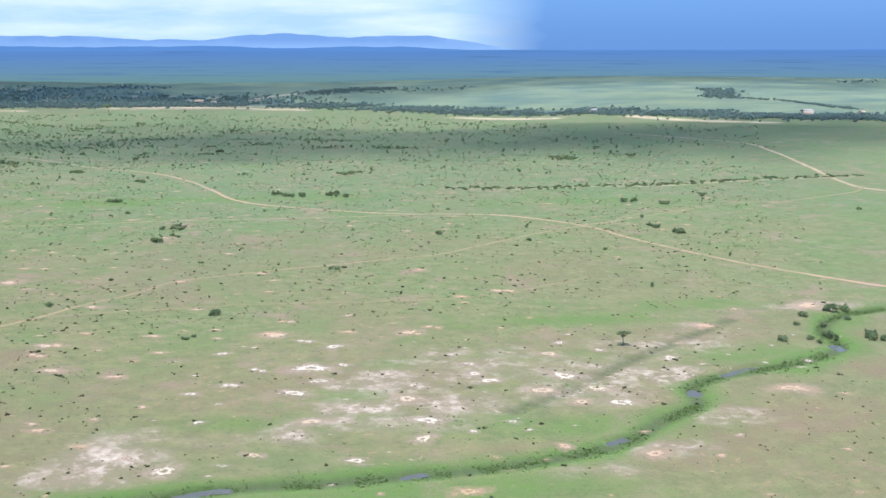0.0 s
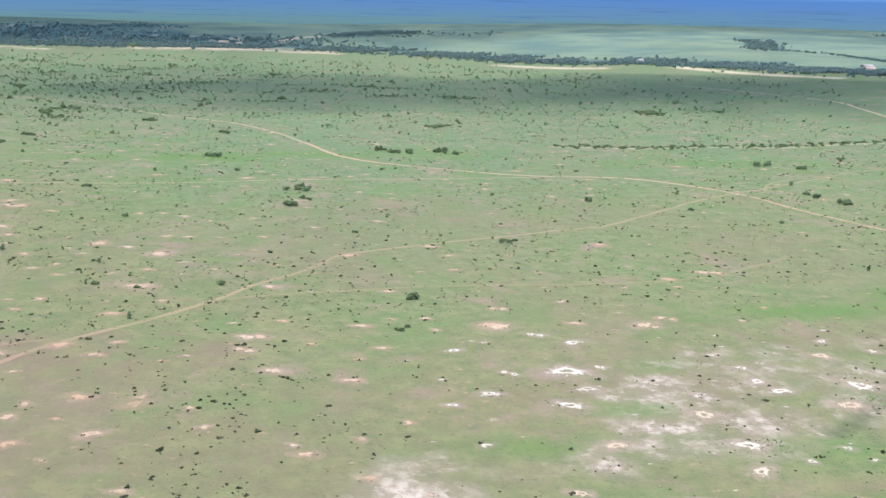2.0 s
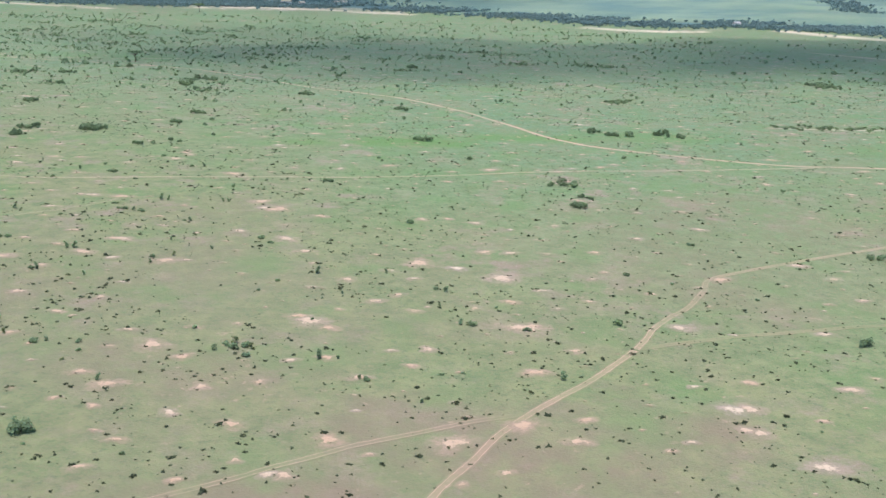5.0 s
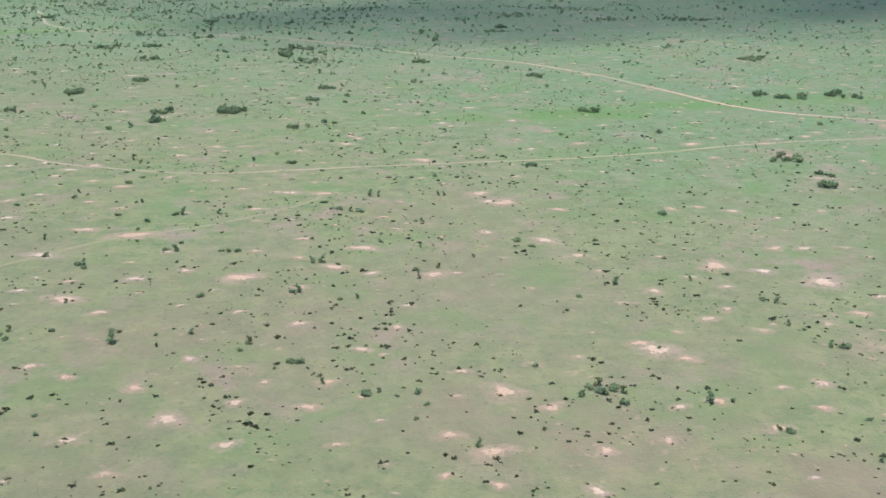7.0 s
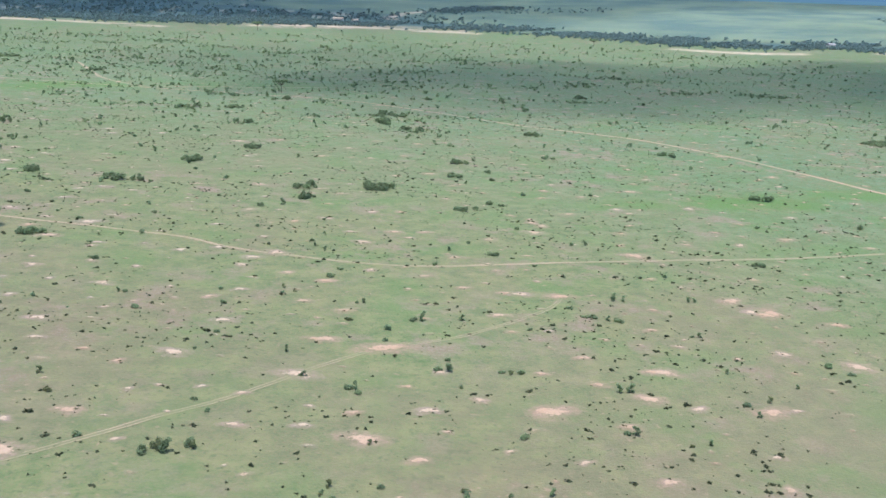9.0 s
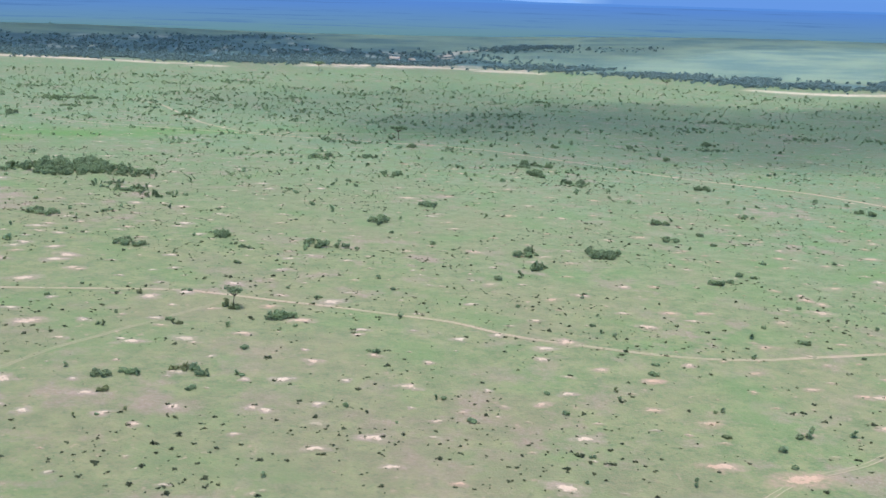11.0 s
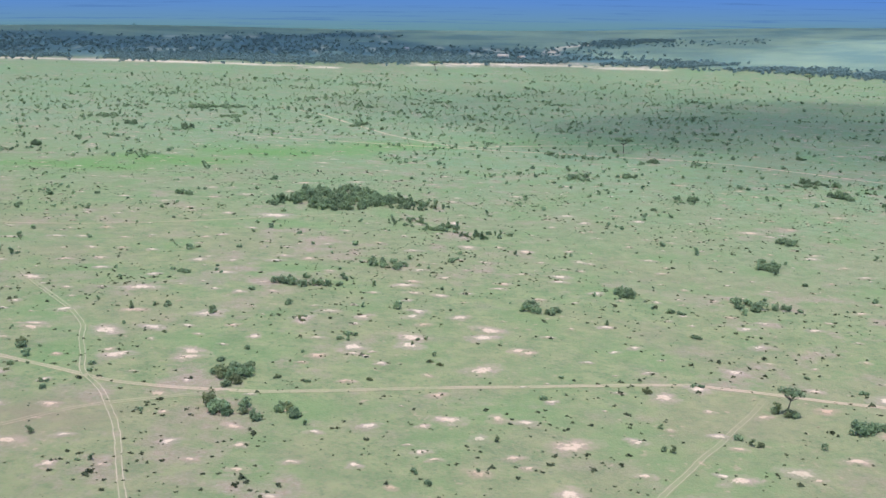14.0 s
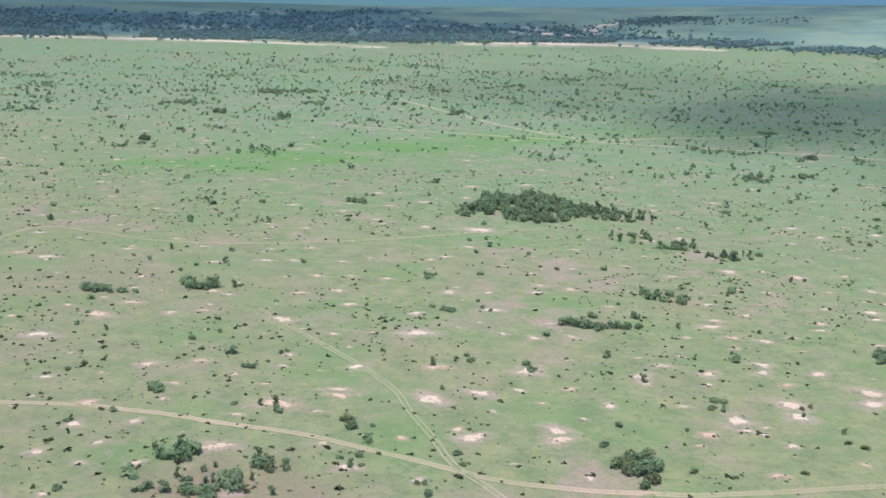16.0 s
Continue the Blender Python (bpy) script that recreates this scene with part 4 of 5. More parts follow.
plant([(-169.3, 728.2, 5.0), (-169.4, 552.6, 2.8), (-169.7, 263.1, 1.7), (-170.0, 261.6, 0.8), (-170.4, 398.6, 1.6), (-171.7, 338.7, 0.9), (-172.1, 399.2, 1.2), (-172.1, 437.5, 1.1), (-172.2, 299.4, 0.7), (-172.8, 499.9, 1.6), (-173.0, 264.4, 1.0), (-173.4, 691.6, 7.9), (-173.6, 405.1, 1.4), (-174.0, 721.1, 8.4), (-174.2, 298.9, 1.4), (-174.9, 338.5, 0.7), (-176.7, 497.2, 2.1), (-176.9, 258.8, 0.8), (-177.0, 359.6, 1.5), (-178.7, 498.2, 2.1), (-178.9, 359.7, 1.3), (-179.1, 447.7, 1.4), (-180.3, 303.4, 1.0), (-180.4, 448.1, 1.7), (-182.3, 342.9, 1.2), (-183.3, 343.3, 1.2), (-183.3, 311.6, 1.2), (-183.7, 459.5, 1.1), (-184.8, 311.8, 1.2), (-185.4, 321.8, 0.6)])
plant([(-185.7, 391.9, 1.0), (-190.3, 452.0, 1.2), (-191.4, 320.0, 1.3), (-192.9, 317.4, 0.8), (-193.8, 368.9, 1.2), (-195.7, 369.0, 1.0), (-195.9, 531.1, 5.2), (-196.2, 438.8, 1.2), (-196.6, 526.1, 2.5), (-197.1, 369.5, 1.1), (-198.4, 398.1, 1.3), (-199.3, 527.2, 3.2), (-200.1, 342.8, 1.2), (-200.1, 532.5, 4.4), (-200.9, 325.2, 1.1), (-202.0, 528.3, 2.8), (-205.6, 375.8, 1.0), (-205.7, 363.2, 0.7), (-206.2, 320.5, 0.6), (-206.4, 398.0, 1.5), (-206.6, 370.6, 1.7), (-206.7, 325.5, 0.6), (-207.2, 684.9, 1.9), (-208.2, 398.2, 1.6), (-208.4, 370.9, 1.3), (-210.0, 353.4, 0.7), (-212.9, 327.3, 0.7), (-213.5, 322.8, 1.8), (-214.6, 791.0, 4.6), (-216.8, 409.4, 0.9)])
plant([(-218.2, 409.4, 0.9), (-218.3, 529.9, 1.6), (-219.2, 435.5, 1.3), (-219.7, 291.7, 0.7), (-220.2, 586.9, 1.5), (-220.6, 532.8, 4.0), (-220.9, 297.4, 0.7), (-221.0, 528.0, 2.8), (-221.1, 398.8, 1.3), (-221.2, 453.8, 1.1), (-222.0, 429.1, 1.5), (-222.6, 513.5, 4.7), (-223.4, 361.4, 1.1), (-223.6, 363.3, 1.1), (-223.6, 456.1, 1.0), (-223.8, 342.5, 0.8), (-223.9, 329.0, 0.9), (-223.9, 461.1, 1.1), (-224.0, 528.4, 2.8), (-224.8, 363.6, 1.3), (-229.2, 504.2, 1.7), (-230.7, 326.1, 0.9), (-230.9, 329.8, 1.0), (-231.5, 300.2, 1.6), (-231.7, 369.2, 1.1), (-232.1, 328.4, 0.8), (-232.3, 369.4, 0.7), (-232.8, 420.0, 0.9), (-233.4, 416.7, 0.9), (-234.1, 381.0, 1.0)])
plant([(-234.3, 608.7, 2.5), (-235.8, 502.0, 1.7), (-236.5, 606.1, 2.7), (-236.6, 611.0, 2.5), (-237.1, 476.0, 1.0), (-237.5, 684.2, 3.8), (-238.3, 608.9, 2.7), (-240.9, 742.6, 4.7), (-242.4, 685.4, 3.0), (-244.6, 740.2, 2.9), (-245.4, 409.7, 1.1), (-245.7, 543.0, 1.6), (-246.1, 419.8, 1.2), (-246.5, 391.9, 1.0), (-248.4, 393.1, 0.9), (-248.9, 342.6, 1.1), (-249.4, 360.2, 0.9), (-249.5, 343.2, 1.6), (-250.3, 383.2, 0.8), (-252.7, 341.8, 1.9), (-253.6, 342.8, 2.0), (-255.8, 341.7, 1.6), (-256.0, 558.5, 1.3), (-256.1, 583.4, 2.1), (-256.2, 576.6, 3.4), (-257.6, 817.1, 3.6), (-257.8, 574.1, 2.8), (-258.8, 569.5, 1.8), (-259.4, 662.4, 1.7), (-259.6, 576.5, 3.1)])
plant([(-261.8, 740.4, 3.2), (-262.3, 407.1, 1.6), (-264.5, 490.5, 1.2), (-265.4, 417.5, 0.9), (-265.9, 738.9, 2.7), (-266.6, 417.6, 0.9), (-268.5, 736.9, 3.3), (-269.1, 535.5, 1.5), (-269.5, 695.5, 1.6), (-271.5, 592.5, 1.9), (-271.9, 536.3, 2.2), (-272.0, 364.4, 1.1), (-274.0, 537.2, 2.2), (-274.2, 442.4, 1.4), (-274.6, 372.2, 1.1), (-277.4, 457.8, 1.0), (-277.9, 537.4, 3.2), (-279.2, 541.4, 2.4), (-279.8, 535.7, 2.1), (-280.1, 722.3, 1.7), (-281.4, 542.4, 2.4), (-282.4, 538.3, 2.7), (-282.8, 414.1, 1.1), (-282.9, 482.7, 1.5), (-287.7, 374.5, 1.1), (-289.2, 460.3, 1.1), (-289.5, 466.6, 2.0), (-289.8, 491.3, 1.1), (-291.6, 465.4, 2.7), (-292.4, 467.9, 2.0)])
plant([(-293.9, 465.3, 2.5), (-298.8, 533.0, 1.8), (-299.0, 759.9, 1.8), (-299.7, 444.9, 1.4), (-300.1, 429.1, 0.9), (-300.5, 534.3, 1.5), (-300.9, 429.9, 0.9), (-301.9, 473.2, 1.8), (-301.9, 515.6, 1.9), (-303.0, 459.3, 1.1), (-303.8, 474.6, 1.6), (-305.1, 672.4, 2.0), (-305.4, 551.0, 3.7), (-306.0, 428.9, 1.1), (-306.7, 549.6, 4.5), (-307.3, 429.4, 1.7), (-308.3, 432.6, 1.9), (-308.6, 422.5, 1.8), (-310.0, 432.6, 1.7), (-310.4, 409.3, 0.7), (-311.5, 409.7, 0.7), (-311.8, 432.6, 1.7), (-312.0, 487.1, 1.0), (-312.8, 461.1, 1.1), (-313.4, 487.4, 1.0), (-314.1, 461.4, 1.1), (-315.2, 464.0, 1.3), (-318.0, 429.5, 1.3), (-318.1, 525.0, 1.1), (-318.3, 412.9, 0.8)])
plant([(-319.3, 430.2, 1.7), (-320.1, 616.4, 1.5), (-320.4, 651.6, 1.5), (-320.6, 431.2, 1.7), (-322.6, 410.5, 0.8), (-322.9, 484.8, 1.4), (-323.3, 422.0, 1.8), (-323.6, 429.0, 1.7), (-324.0, 591.1, 1.2), (-325.1, 429.5, 1.8), (-325.8, 409.6, 0.8), (-326.3, 468.7, 0.9), (-327.1, 534.4, 2.0), (-327.6, 459.4, 1.0), (-328.6, 533.1, 2.2), (-328.7, 460.2, 1.0), (-330.8, 434.1, 0.9), (-331.4, 534.0, 2.4), (-331.5, 538.8, 2.8), (-333.5, 535.3, 2.2), (-336.5, 492.5, 0.8), (-339.0, 981.0, 6.1), (-339.0, 405.9, 0.8), (-340.2, 406.4, 0.8), (-341.5, 584.8, 1.6), (-342.3, 482.1, 1.1), (-342.9, 582.0, 2.0), (-350.2, 415.4, 1.0), (-352.0, 577.5, 1.2), (-353.9, 464.4, 1.0)])
plant([(-356.3, 576.6, 2.3), (-357.7, 499.7, 1.0), (-357.9, 505.3, 0.9), (-358.1, 573.5, 2.5), (-358.1, 515.6, 0.9), (-358.2, 580.2, 2.1), (-358.7, 453.7, 0.7), (-359.3, 501.6, 0.9), (-359.8, 515.2, 0.9), (-360.9, 580.1, 2.1), (-361.2, 575.8, 2.2), (-361.4, 511.8, 0.8), (-363.5, 581.9, 1.8), (-363.8, 577.5, 2.5), (-365.2, 556.9, 1.4), (-366.4, 450.0, 1.0), (-367.7, 453.3, 0.7), (-367.9, 454.3, 0.9), (-369.1, 538.2, 0.9), (-371.3, 492.0, 0.9), (-372.4, 518.3, 1.4), (-373.7, 557.5, 1.8), (-373.7, 514.8, 1.1), (-373.8, 518.6, 1.2), (-375.2, 515.5, 1.1), (-376.4, 556.1, 2.3), (-378.5, 601.7, 1.2), (-378.9, 557.1, 2.6), (-380.8, 564.1, 1.8), (-382.0, 491.5, 1.0)])
plant([(-382.1, 556.2, 2.5), (-382.7, 507.6, 0.8), (-382.7, 526.9, 1.3), (-382.9, 471.9, 0.8), (-383.9, 475.2, 1.5), (-384.5, 557.6, 2.8), (-385.0, 540.3, 1.7), (-385.1, 478.7, 1.1), (-386.1, 558.7, 2.3), (-386.4, 478.8, 1.2), (-387.2, 493.5, 1.0), (-387.6, 559.1, 2.6), (-390.2, 474.3, 1.5), (-392.1, 480.4, 1.2), (-392.2, 498.5, 2.0), (-392.3, 476.9, 1.2), (-392.9, 509.5, 1.1), (-393.2, 494.5, 2.3), (-394.6, 497.7, 2.3), (-394.6, 477.0, 1.6), (-395.2, 493.6, 2.8), (-395.9, 478.4, 2.3), (-397.1, 495.1, 2.4), (-397.3, 480.0, 1.9), (-397.3, 502.5, 1.2), (-398.0, 596.7, 1.3), (-400.9, 533.3, 1.6), (-401.1, 536.5, 1.4), (-408.8, 568.8, 1.6), (-409.3, 519.8, 0.9)])
plant([(-410.2, 569.5, 1.9), (-410.6, 539.0, 1.4), (-410.7, 541.7, 1.2), (-412.7, 459.8, 0.9), (-413.4, 539.0, 0.9), (-414.5, 459.9, 0.7), (-417.7, 525.9, 0.9), (-417.8, 536.8, 1.4), (-418.8, 683.1, 2.8), (-419.3, 497.0, 0.9), (-419.4, 500.5, 1.0), (-421.8, 684.8, 2.8), (-423.1, 469.5, 1.2), (-424.9, 1124.3, 16.4), (-425.3, 491.9, 0.8), (-425.4, 488.5, 1.1), (-425.4, 1035.3, 8.7), (-426.2, 491.9, 0.8), (-430.5, 510.9, 0.7), (-430.5, 501.2, 0.6), (-433.0, 497.5, 0.9), (-433.3, 500.7, 1.0), (-433.7, 510.4, 1.7), (-434.1, 513.0, 1.6), (-434.6, 497.0, 1.2), (-436.1, 500.1, 0.8), (-441.7, 927.4, 7.3), (-443.4, 499.4, 0.8), (-444.3, 517.1, 1.5), (-444.8, 519.7, 1.4)])
plant([(-445.3, 491.5, 0.7), (-445.9, 499.9, 1.3), (-447.1, 519.6, 1.1), (-447.2, 500.6, 1.4), (-448.6, 1118.7, 20.3), (-448.7, 536.6, 1.2), (-448.8, 681.8, 1.7), (-449.8, 536.9, 1.2), (-450.1, 494.6, 0.9), (-451.0, 520.4, 1.1), (-451.2, 495.7, 1.1), (-452.3, 586.8, 1.2), (-452.4, 491.5, 1.2), (-453.5, 585.9, 1.5), (-453.6, 493.2, 1.1), (-454.9, 555.5, 1.1), (-455.7, 492.7, 0.9), (-456.2, 606.2, 1.6), (-456.2, 494.6, 1.2), (-456.5, 502.9, 1.6), (-457.4, 505.1, 1.3), (-457.6, 585.4, 2.2), (-458.0, 503.7, 1.5), (-458.1, 589.4, 2.4), (-458.7, 491.3, 1.4), (-459.7, 551.6, 1.3), (-459.9, 584.5, 2.9), (-460.1, 503.4, 1.0), (-460.9, 492.3, 1.5), (-461.1, 504.4, 1.2)])
plant([(-462.3, 585.4, 2.7), (-463.3, 588.8, 2.7), (-463.5, 526.6, 2.4), (-468.0, 651.8, 1.9), (-468.1, 657.0, 1.6), (-468.8, 518.5, 1.1), (-469.7, 620.3, 1.3), (-472.0, 493.1, 1.1), (-473.9, 510.6, 0.7), (-474.3, 515.1, 0.8), (-475.0, 514.7, 0.9), (-475.1, 952.8, 6.4), (-475.6, 557.3, 1.0), (-476.0, 582.2, 1.7), (-476.2, 539.4, 1.2), (-478.5, 535.9, 0.9), (-479.4, 584.3, 2.0), (-480.6, 567.9, 1.0), (-481.2, 583.0, 2.7), (-483.3, 584.2, 2.7), (-488.4, 863.6, 3.2), (-498.3, 1017.0, 14.1), (-499.1, 824.5, 6.0)])


# ---- flat-topped acacia trees ----
def acacia(x, y, height, width, seed, label):
    g = np.random.default_rng(seed)
    root = new("acacia_tree")
    z = float(relief(np.array([x]), np.array([y]))[0])
    root.matrix_basis = pose(x, y, z)
    lean = g.normal(0, 0.05, 2) * height
    fork = np.array((lean[0], lean[1], height * 0.55))
    lumps = []
    for k in range(11):
        a, q = k * 2.4 + g.random(), width * 0.42 * (k / 10) ** 0.6
        lumps.append((fork[0] + q * math.cos(a), fork[1] + q * math.sin(a), height * (0.84 + 0.08 * g.random()), width * 0.16, height * 0.11))
    verts, faces = [], []
    mid = fork * 0.5 + (0.03 * height, 0, 0)
    tube(verts, faces, (0, 0, -0.3), mid, 0.030 * height, 0.023 * height, 8)
    tube(verts, faces, mid, fork, 0.023 * height, 0.018 * height, 8)
    part("trunk", mesh_of("trunk", np.vstack(verts), np.vstack(faces), M_BARK, smooth=True), root)
    verts, faces = [], []
    for lx, ly, lz, r, h in lumps:
        knee = fork + (np.array((lx, ly, lz)) - fork) * 0.55 + (0, 0, -0.05 * height)
        tube(verts, faces, fork, knee, 0.018 * height, 0.011 * height, 5)
        tube(verts, faces, knee, (lx, ly, lz), 0.011 * height, 0.004 * height, 5)
    part("limbs", mesh_of("limbs", np.vstack(verts), np.vstack(faces), M_BARK, smooth=True), root)
    v, f = leaf_cloud(lumps, 1000, 0.035 * width, seed, 0.5)
    part("crown", mesh_of("crown", v, f, M_LEAF), root)
    return tagged(root, label, "tree", "acacia trees")


acacia(89.4, 251.3, 3.9, 3.8, 1, "lone flat-topped acacia tree on pale open ground")
acacia(212, 488, 4.8, 4.6, 2, "lone spreading acacia tree beside an earth track")
acacia(-302.4, 474.2, 5.0, 4.4, 3, "tall acacia tree with bushes round its foot")
acacia(-216, 832, 8.0, 9.5, 4, "broad flat-topped acacia tree on far grass")
acacia(-215, 1541, 11, 13, 5, "large dark acacia tree near the river")
acacia(160, 1372, 8, 11, 6, "flat-topped acacia tree on the far plain")


# ---- the copse and scattered thickets: every bush a thing ----
def thicket(cx, cy, rx, ry, count, lo, hi, kinds=("round", "upright"), tall=(0.9, 1.3)):
    for _ in range(count):
        a, q = rng.random() * 6.3, rng.random() ** 0.55
        w = rng.uniform(lo, hi)
        PLANTED.append((cx + rx * q * math.cos(a), cy + ry * q * math.sin(a), w, kinds[rng.integers(len(kinds))], rng.uniform(*tall)))


thicket(-368, 676, 16, 22, 170, 1.1, 3.0, ("round",), (0.9, 1.8))
thicket(-352, 672, 10, 12, 36, 1.0, 2.4, ("round", "upright"), (0.8, 1.5))
thicket(-388, 668, 6, 10, 10, 1.4, 2.6)
thicket(-342, 664, 11, 7, 26, 1.0, 2.4)
thicket(-348, 636, 8, 6, 16, 0.9, 2.0)
thicket(-338, 624, 7, 6, 16, 0.9, 2.0)
thicket(-329, 613, 7, 6, 16, 0.8, 1.8)

for x, y, w in ((-303.9, 474.9, 1.3), (-301.3, 472.7, 1.2)):
    PLANTED.append((x, y, w, "round", 1.25))

# taller bushes where two tracks meet, and a loose grove beside them
for x, y, w, h in [(-397.6, 480.5, 2.6, 1.15), (-396.1, 477.2, 3.0, 1.0), (-396.8, 478.5, 2.2, 1.0), (-395.1, 476.0, 1.4, 1), (-392.2, 479.2, 1.5, 1.3), (-392.6, 477.0, 1.3, 1), (-390.5, 474.7, 1.8, 1.15), (-386.9, 477.6, 1.4, 1.1), (-385.4, 478.3, 1.5, 1.1), (-384.3, 475.4, 1.9, 1.1), (-396.7, 493.7, 2.0, 1.2), (-395.9, 489.2, 1.6, 1.1), (-394.2, 490.6, 1.8, 1.2), (-392.5, 494.4, 2.0, 1.2), (-397.6, 495.3, 1.8, 1.1)]:
    PLANTED.append((x, y, w, "round", h * 1.15))
for x, y, w, h in [(-459.8, 501.7, 2.2, 1.2), (-457.3, 500.7, 2.6, 1.0), (-456.4, 503.0, 2.6, 1.1), (-447.0, 498.0, 2.2, 1.1), (-445.3, 497.0, 2.0, 1.1), (-450.5, 492.2, 3.2, 1.0), (-455.8, 491.0, 2.0, 1), (-453.4, 490.4, 1.9, 1), (-452.9, 487.6, 2.2, 1), (-455.7, 485.2, 2.6, 1.1), (-448.9, 484.3, 2.2, 1), (-447.1, 486.1, 1.4, 1.3), (-445.1, 484.7, 1.5, 1.3), (-449.9, 495.2, 1.6, 1.2), (-454.1, 496.9, 0.9, 1), (-452.7, 498.2, 0.8, 1), (-447.8, 494.0, 0.8, 1.4), (-445.0, 489.7, 0.9, 1), (-443.3, 496.5, 1.1, 1.3), (-457.5, 495.5, 1.0, 1.2), (-452.8, 493.8, 1.0, 1), (-448.4, 490.4, 1.0, 1)]:
    PLANTED.append((x, y, w, "round" if w > 1.3 else "upright", h))

# a dry gully fringed with low bushes
for gx_, gy_ in spline([(96, 559), (135, 552), (175, 556), (215, 552), (245, 560), (300, 566), (345, 566)], 3.2):
    for _ in range(4):
        if rng.random() < 0.8:
            PLANTED.append((gx_ + rng.normal(0, 1.8), gy_ + rng.normal(0, 3.0), rng.uniform(0.9, 2.3), ("round", "low")[rng.integers(2)], rng.uniform(0.7, 1.0)))

track("gully_bed", [(90, 556), (135, 549), (175, 553), (215, 549), (245, 557), (300, 563), (345, 563)], 5.0, 0.55, 0.9, 0.8, "dry pale gully bed fringed with low bushes")

# the bushes nearest to the flight line are things of their own, those farther off are joined
PLANTED.sort(key=lambda p: p[1] * 0.77 + p[0] * 0.64)
for p in PLANTED[:300]:
    shrub(*p)


# ---- plants past counting ----
def scatter(name, base, places, sizes, tall, mat, label, category):
    """Many small plants in one mesh: places x, y; base is a list of (verts, faces)."""
    vs, fs, k = [], [], 0
    n = len(places)
    which = rng.integers(len(base), size=n)
    turn = rng.random(n) * 6.3
    z = relief(places[:, 0], places[:, 1])
    for b, (v, f) in enumerate(base):
        idx = np.where(which == b)[0]
        if not len(idx):
            continue
        c, s = np.cos(turn[idx])[:, None], np.sin(turn[idx])[:, None]
        w = sizes[idx][:, None]
        x = (v[None, :, 0] * c - v[None, :, 1] * s) * w + places[idx, 0][:, None]
        y = (v[None, :, 0] * s + v[None, :, 1] * c) * w + places[idx, 1][:, None]
        h = v[None, :, 2] * w * tall[idx][:, None] + z[idx][:, None]
        vs.append(np.stack([x, y, h], 2).reshape(-1, 3))
        fs.append((f[None] + (np.arange(len(idx)) * len(v))[:, None, None] + k).reshape(-1, f.shape[1]))
        k += len(idx) * len(v)
    ob = new(name, mesh_of(name, np.vstack(vs), np.vstack(fs), mat))
    return tagged(ob, label, category, kind="stuff")


def in_view(x, y):
    return (np.abs(x + 200) < 330 + 0.45 * (y - 200)) & (y > 120)


for kind in SHRUB_KINDS:
    rows = [p for p in PLANTED[300:] if p[3] == kind]
    forms = [leaf_shape(kind, s) for s in range(5)]
    scatter("bushes", forms, np.array([p[:2] for p in rows]), np.array([p[2] * 1.35 for p in rows]), np.array([p[4] for p in rows]), M_LEAF,
            SHRUB_LABEL[kind].replace("bush", "bushes"), "bushes")

# tufts of dark herbs
n = 115000
tx, ty = rng.uniform(-640, 300, n), 130 + 620 * rng.random(n) ** 1.25
thick = value_noise(tx, ty, 26, 51) * 0.6 + value_noise(tx, ty, 7, 52) * 0.6
ok = in_view(tx, ty) & (rng.random(n) < np.clip(thick * 2.4 - 1.0, 0.03, 1)) & ~((tx > -20) & (ty < 285) & (rng.random(n) < 0.7)) & ~((tx > -110) & (rng.random(n) < 0.3))
tp = np.stack([tx, ty], 1)[ok]
# herbs also grow round the bare spots
ring = [(x + rng.normal(0, 0.45 * w), y + rng.normal(0, 0.4 * w)) for x, y, w, *_ in spot_rows + extra for _ in range(rng.integers(0, 5)) if w > 1.2]
tp = np.vstack([tp, np.array(ring)])
tuft = [leaf_cloud([(-0.2, 0.05 * (s % 3), 0.14, 0.26, 0.17), (0.25, 0.1 * (s % 4) - 0.1, 0.10, 0.22, 0.12), (0.05, -0.3 + 0.1 * (s % 5), 0.08, 0.16, 0.1)], 9, 0.29, s) for s in range(60, 66)]
scatter("herb_tufts", tuft, tp, np.clip(rng.lognormal(-0.72, 0.50, len(tp)), 0.2, 1.5), rng.uniform(0.5, 1.0, len(tp)), M_TUFT,
        "small dark herb tufts scattered over short grass", "herbs")

# sedges along the stream and the ditch
k = rng.integers(len(STREAM), size=9000)
sp = STREAM[k] + rng.normal(0, 1, (9000, 2)) * rng.uniform(0.5, 2.2, (9000, 1))
sp = sp[value_noise(sp[:, 0], sp[:, 1], 6, 57) > 0.40]
sp = np.vstack([sp, np.array([(68, 221), (33, 203)])[rng.integers(2, size=260)] + rng.normal(0, 1, (260, 2)) * (3.0, 1.6)])
scatter("sedges", tuft, sp, rng.uniform(0.18, 0.48, len(sp)), rng.uniform(0.6, 1.2, len(sp)), M_SEDGE, "dark green sedge tufts lining the stream", "sedge")

# thickets on the far plain (x, y, width)
FAR_THICKETS = [(-168, 721, 25), (-163, 663, 12), (-241, 679, 12), (-266, 733, 11), (46, 858, 23), (91, 852, 20), (-46, 804, 17), (48, 992, 22), (-441, 1116, 48), (-498, 1009, 21), (-445, 921, 12),
                (-472, 1254, 48), (-369, 1323, 31), (-349, 1229, 28), (-420, 1028, 14), (-312, 1373, 44), (-257, 1316, 31), (-190, 1398, 28), (-160, 1178, 28), (-262, 1193, 27), (-199, 1255, 30)]
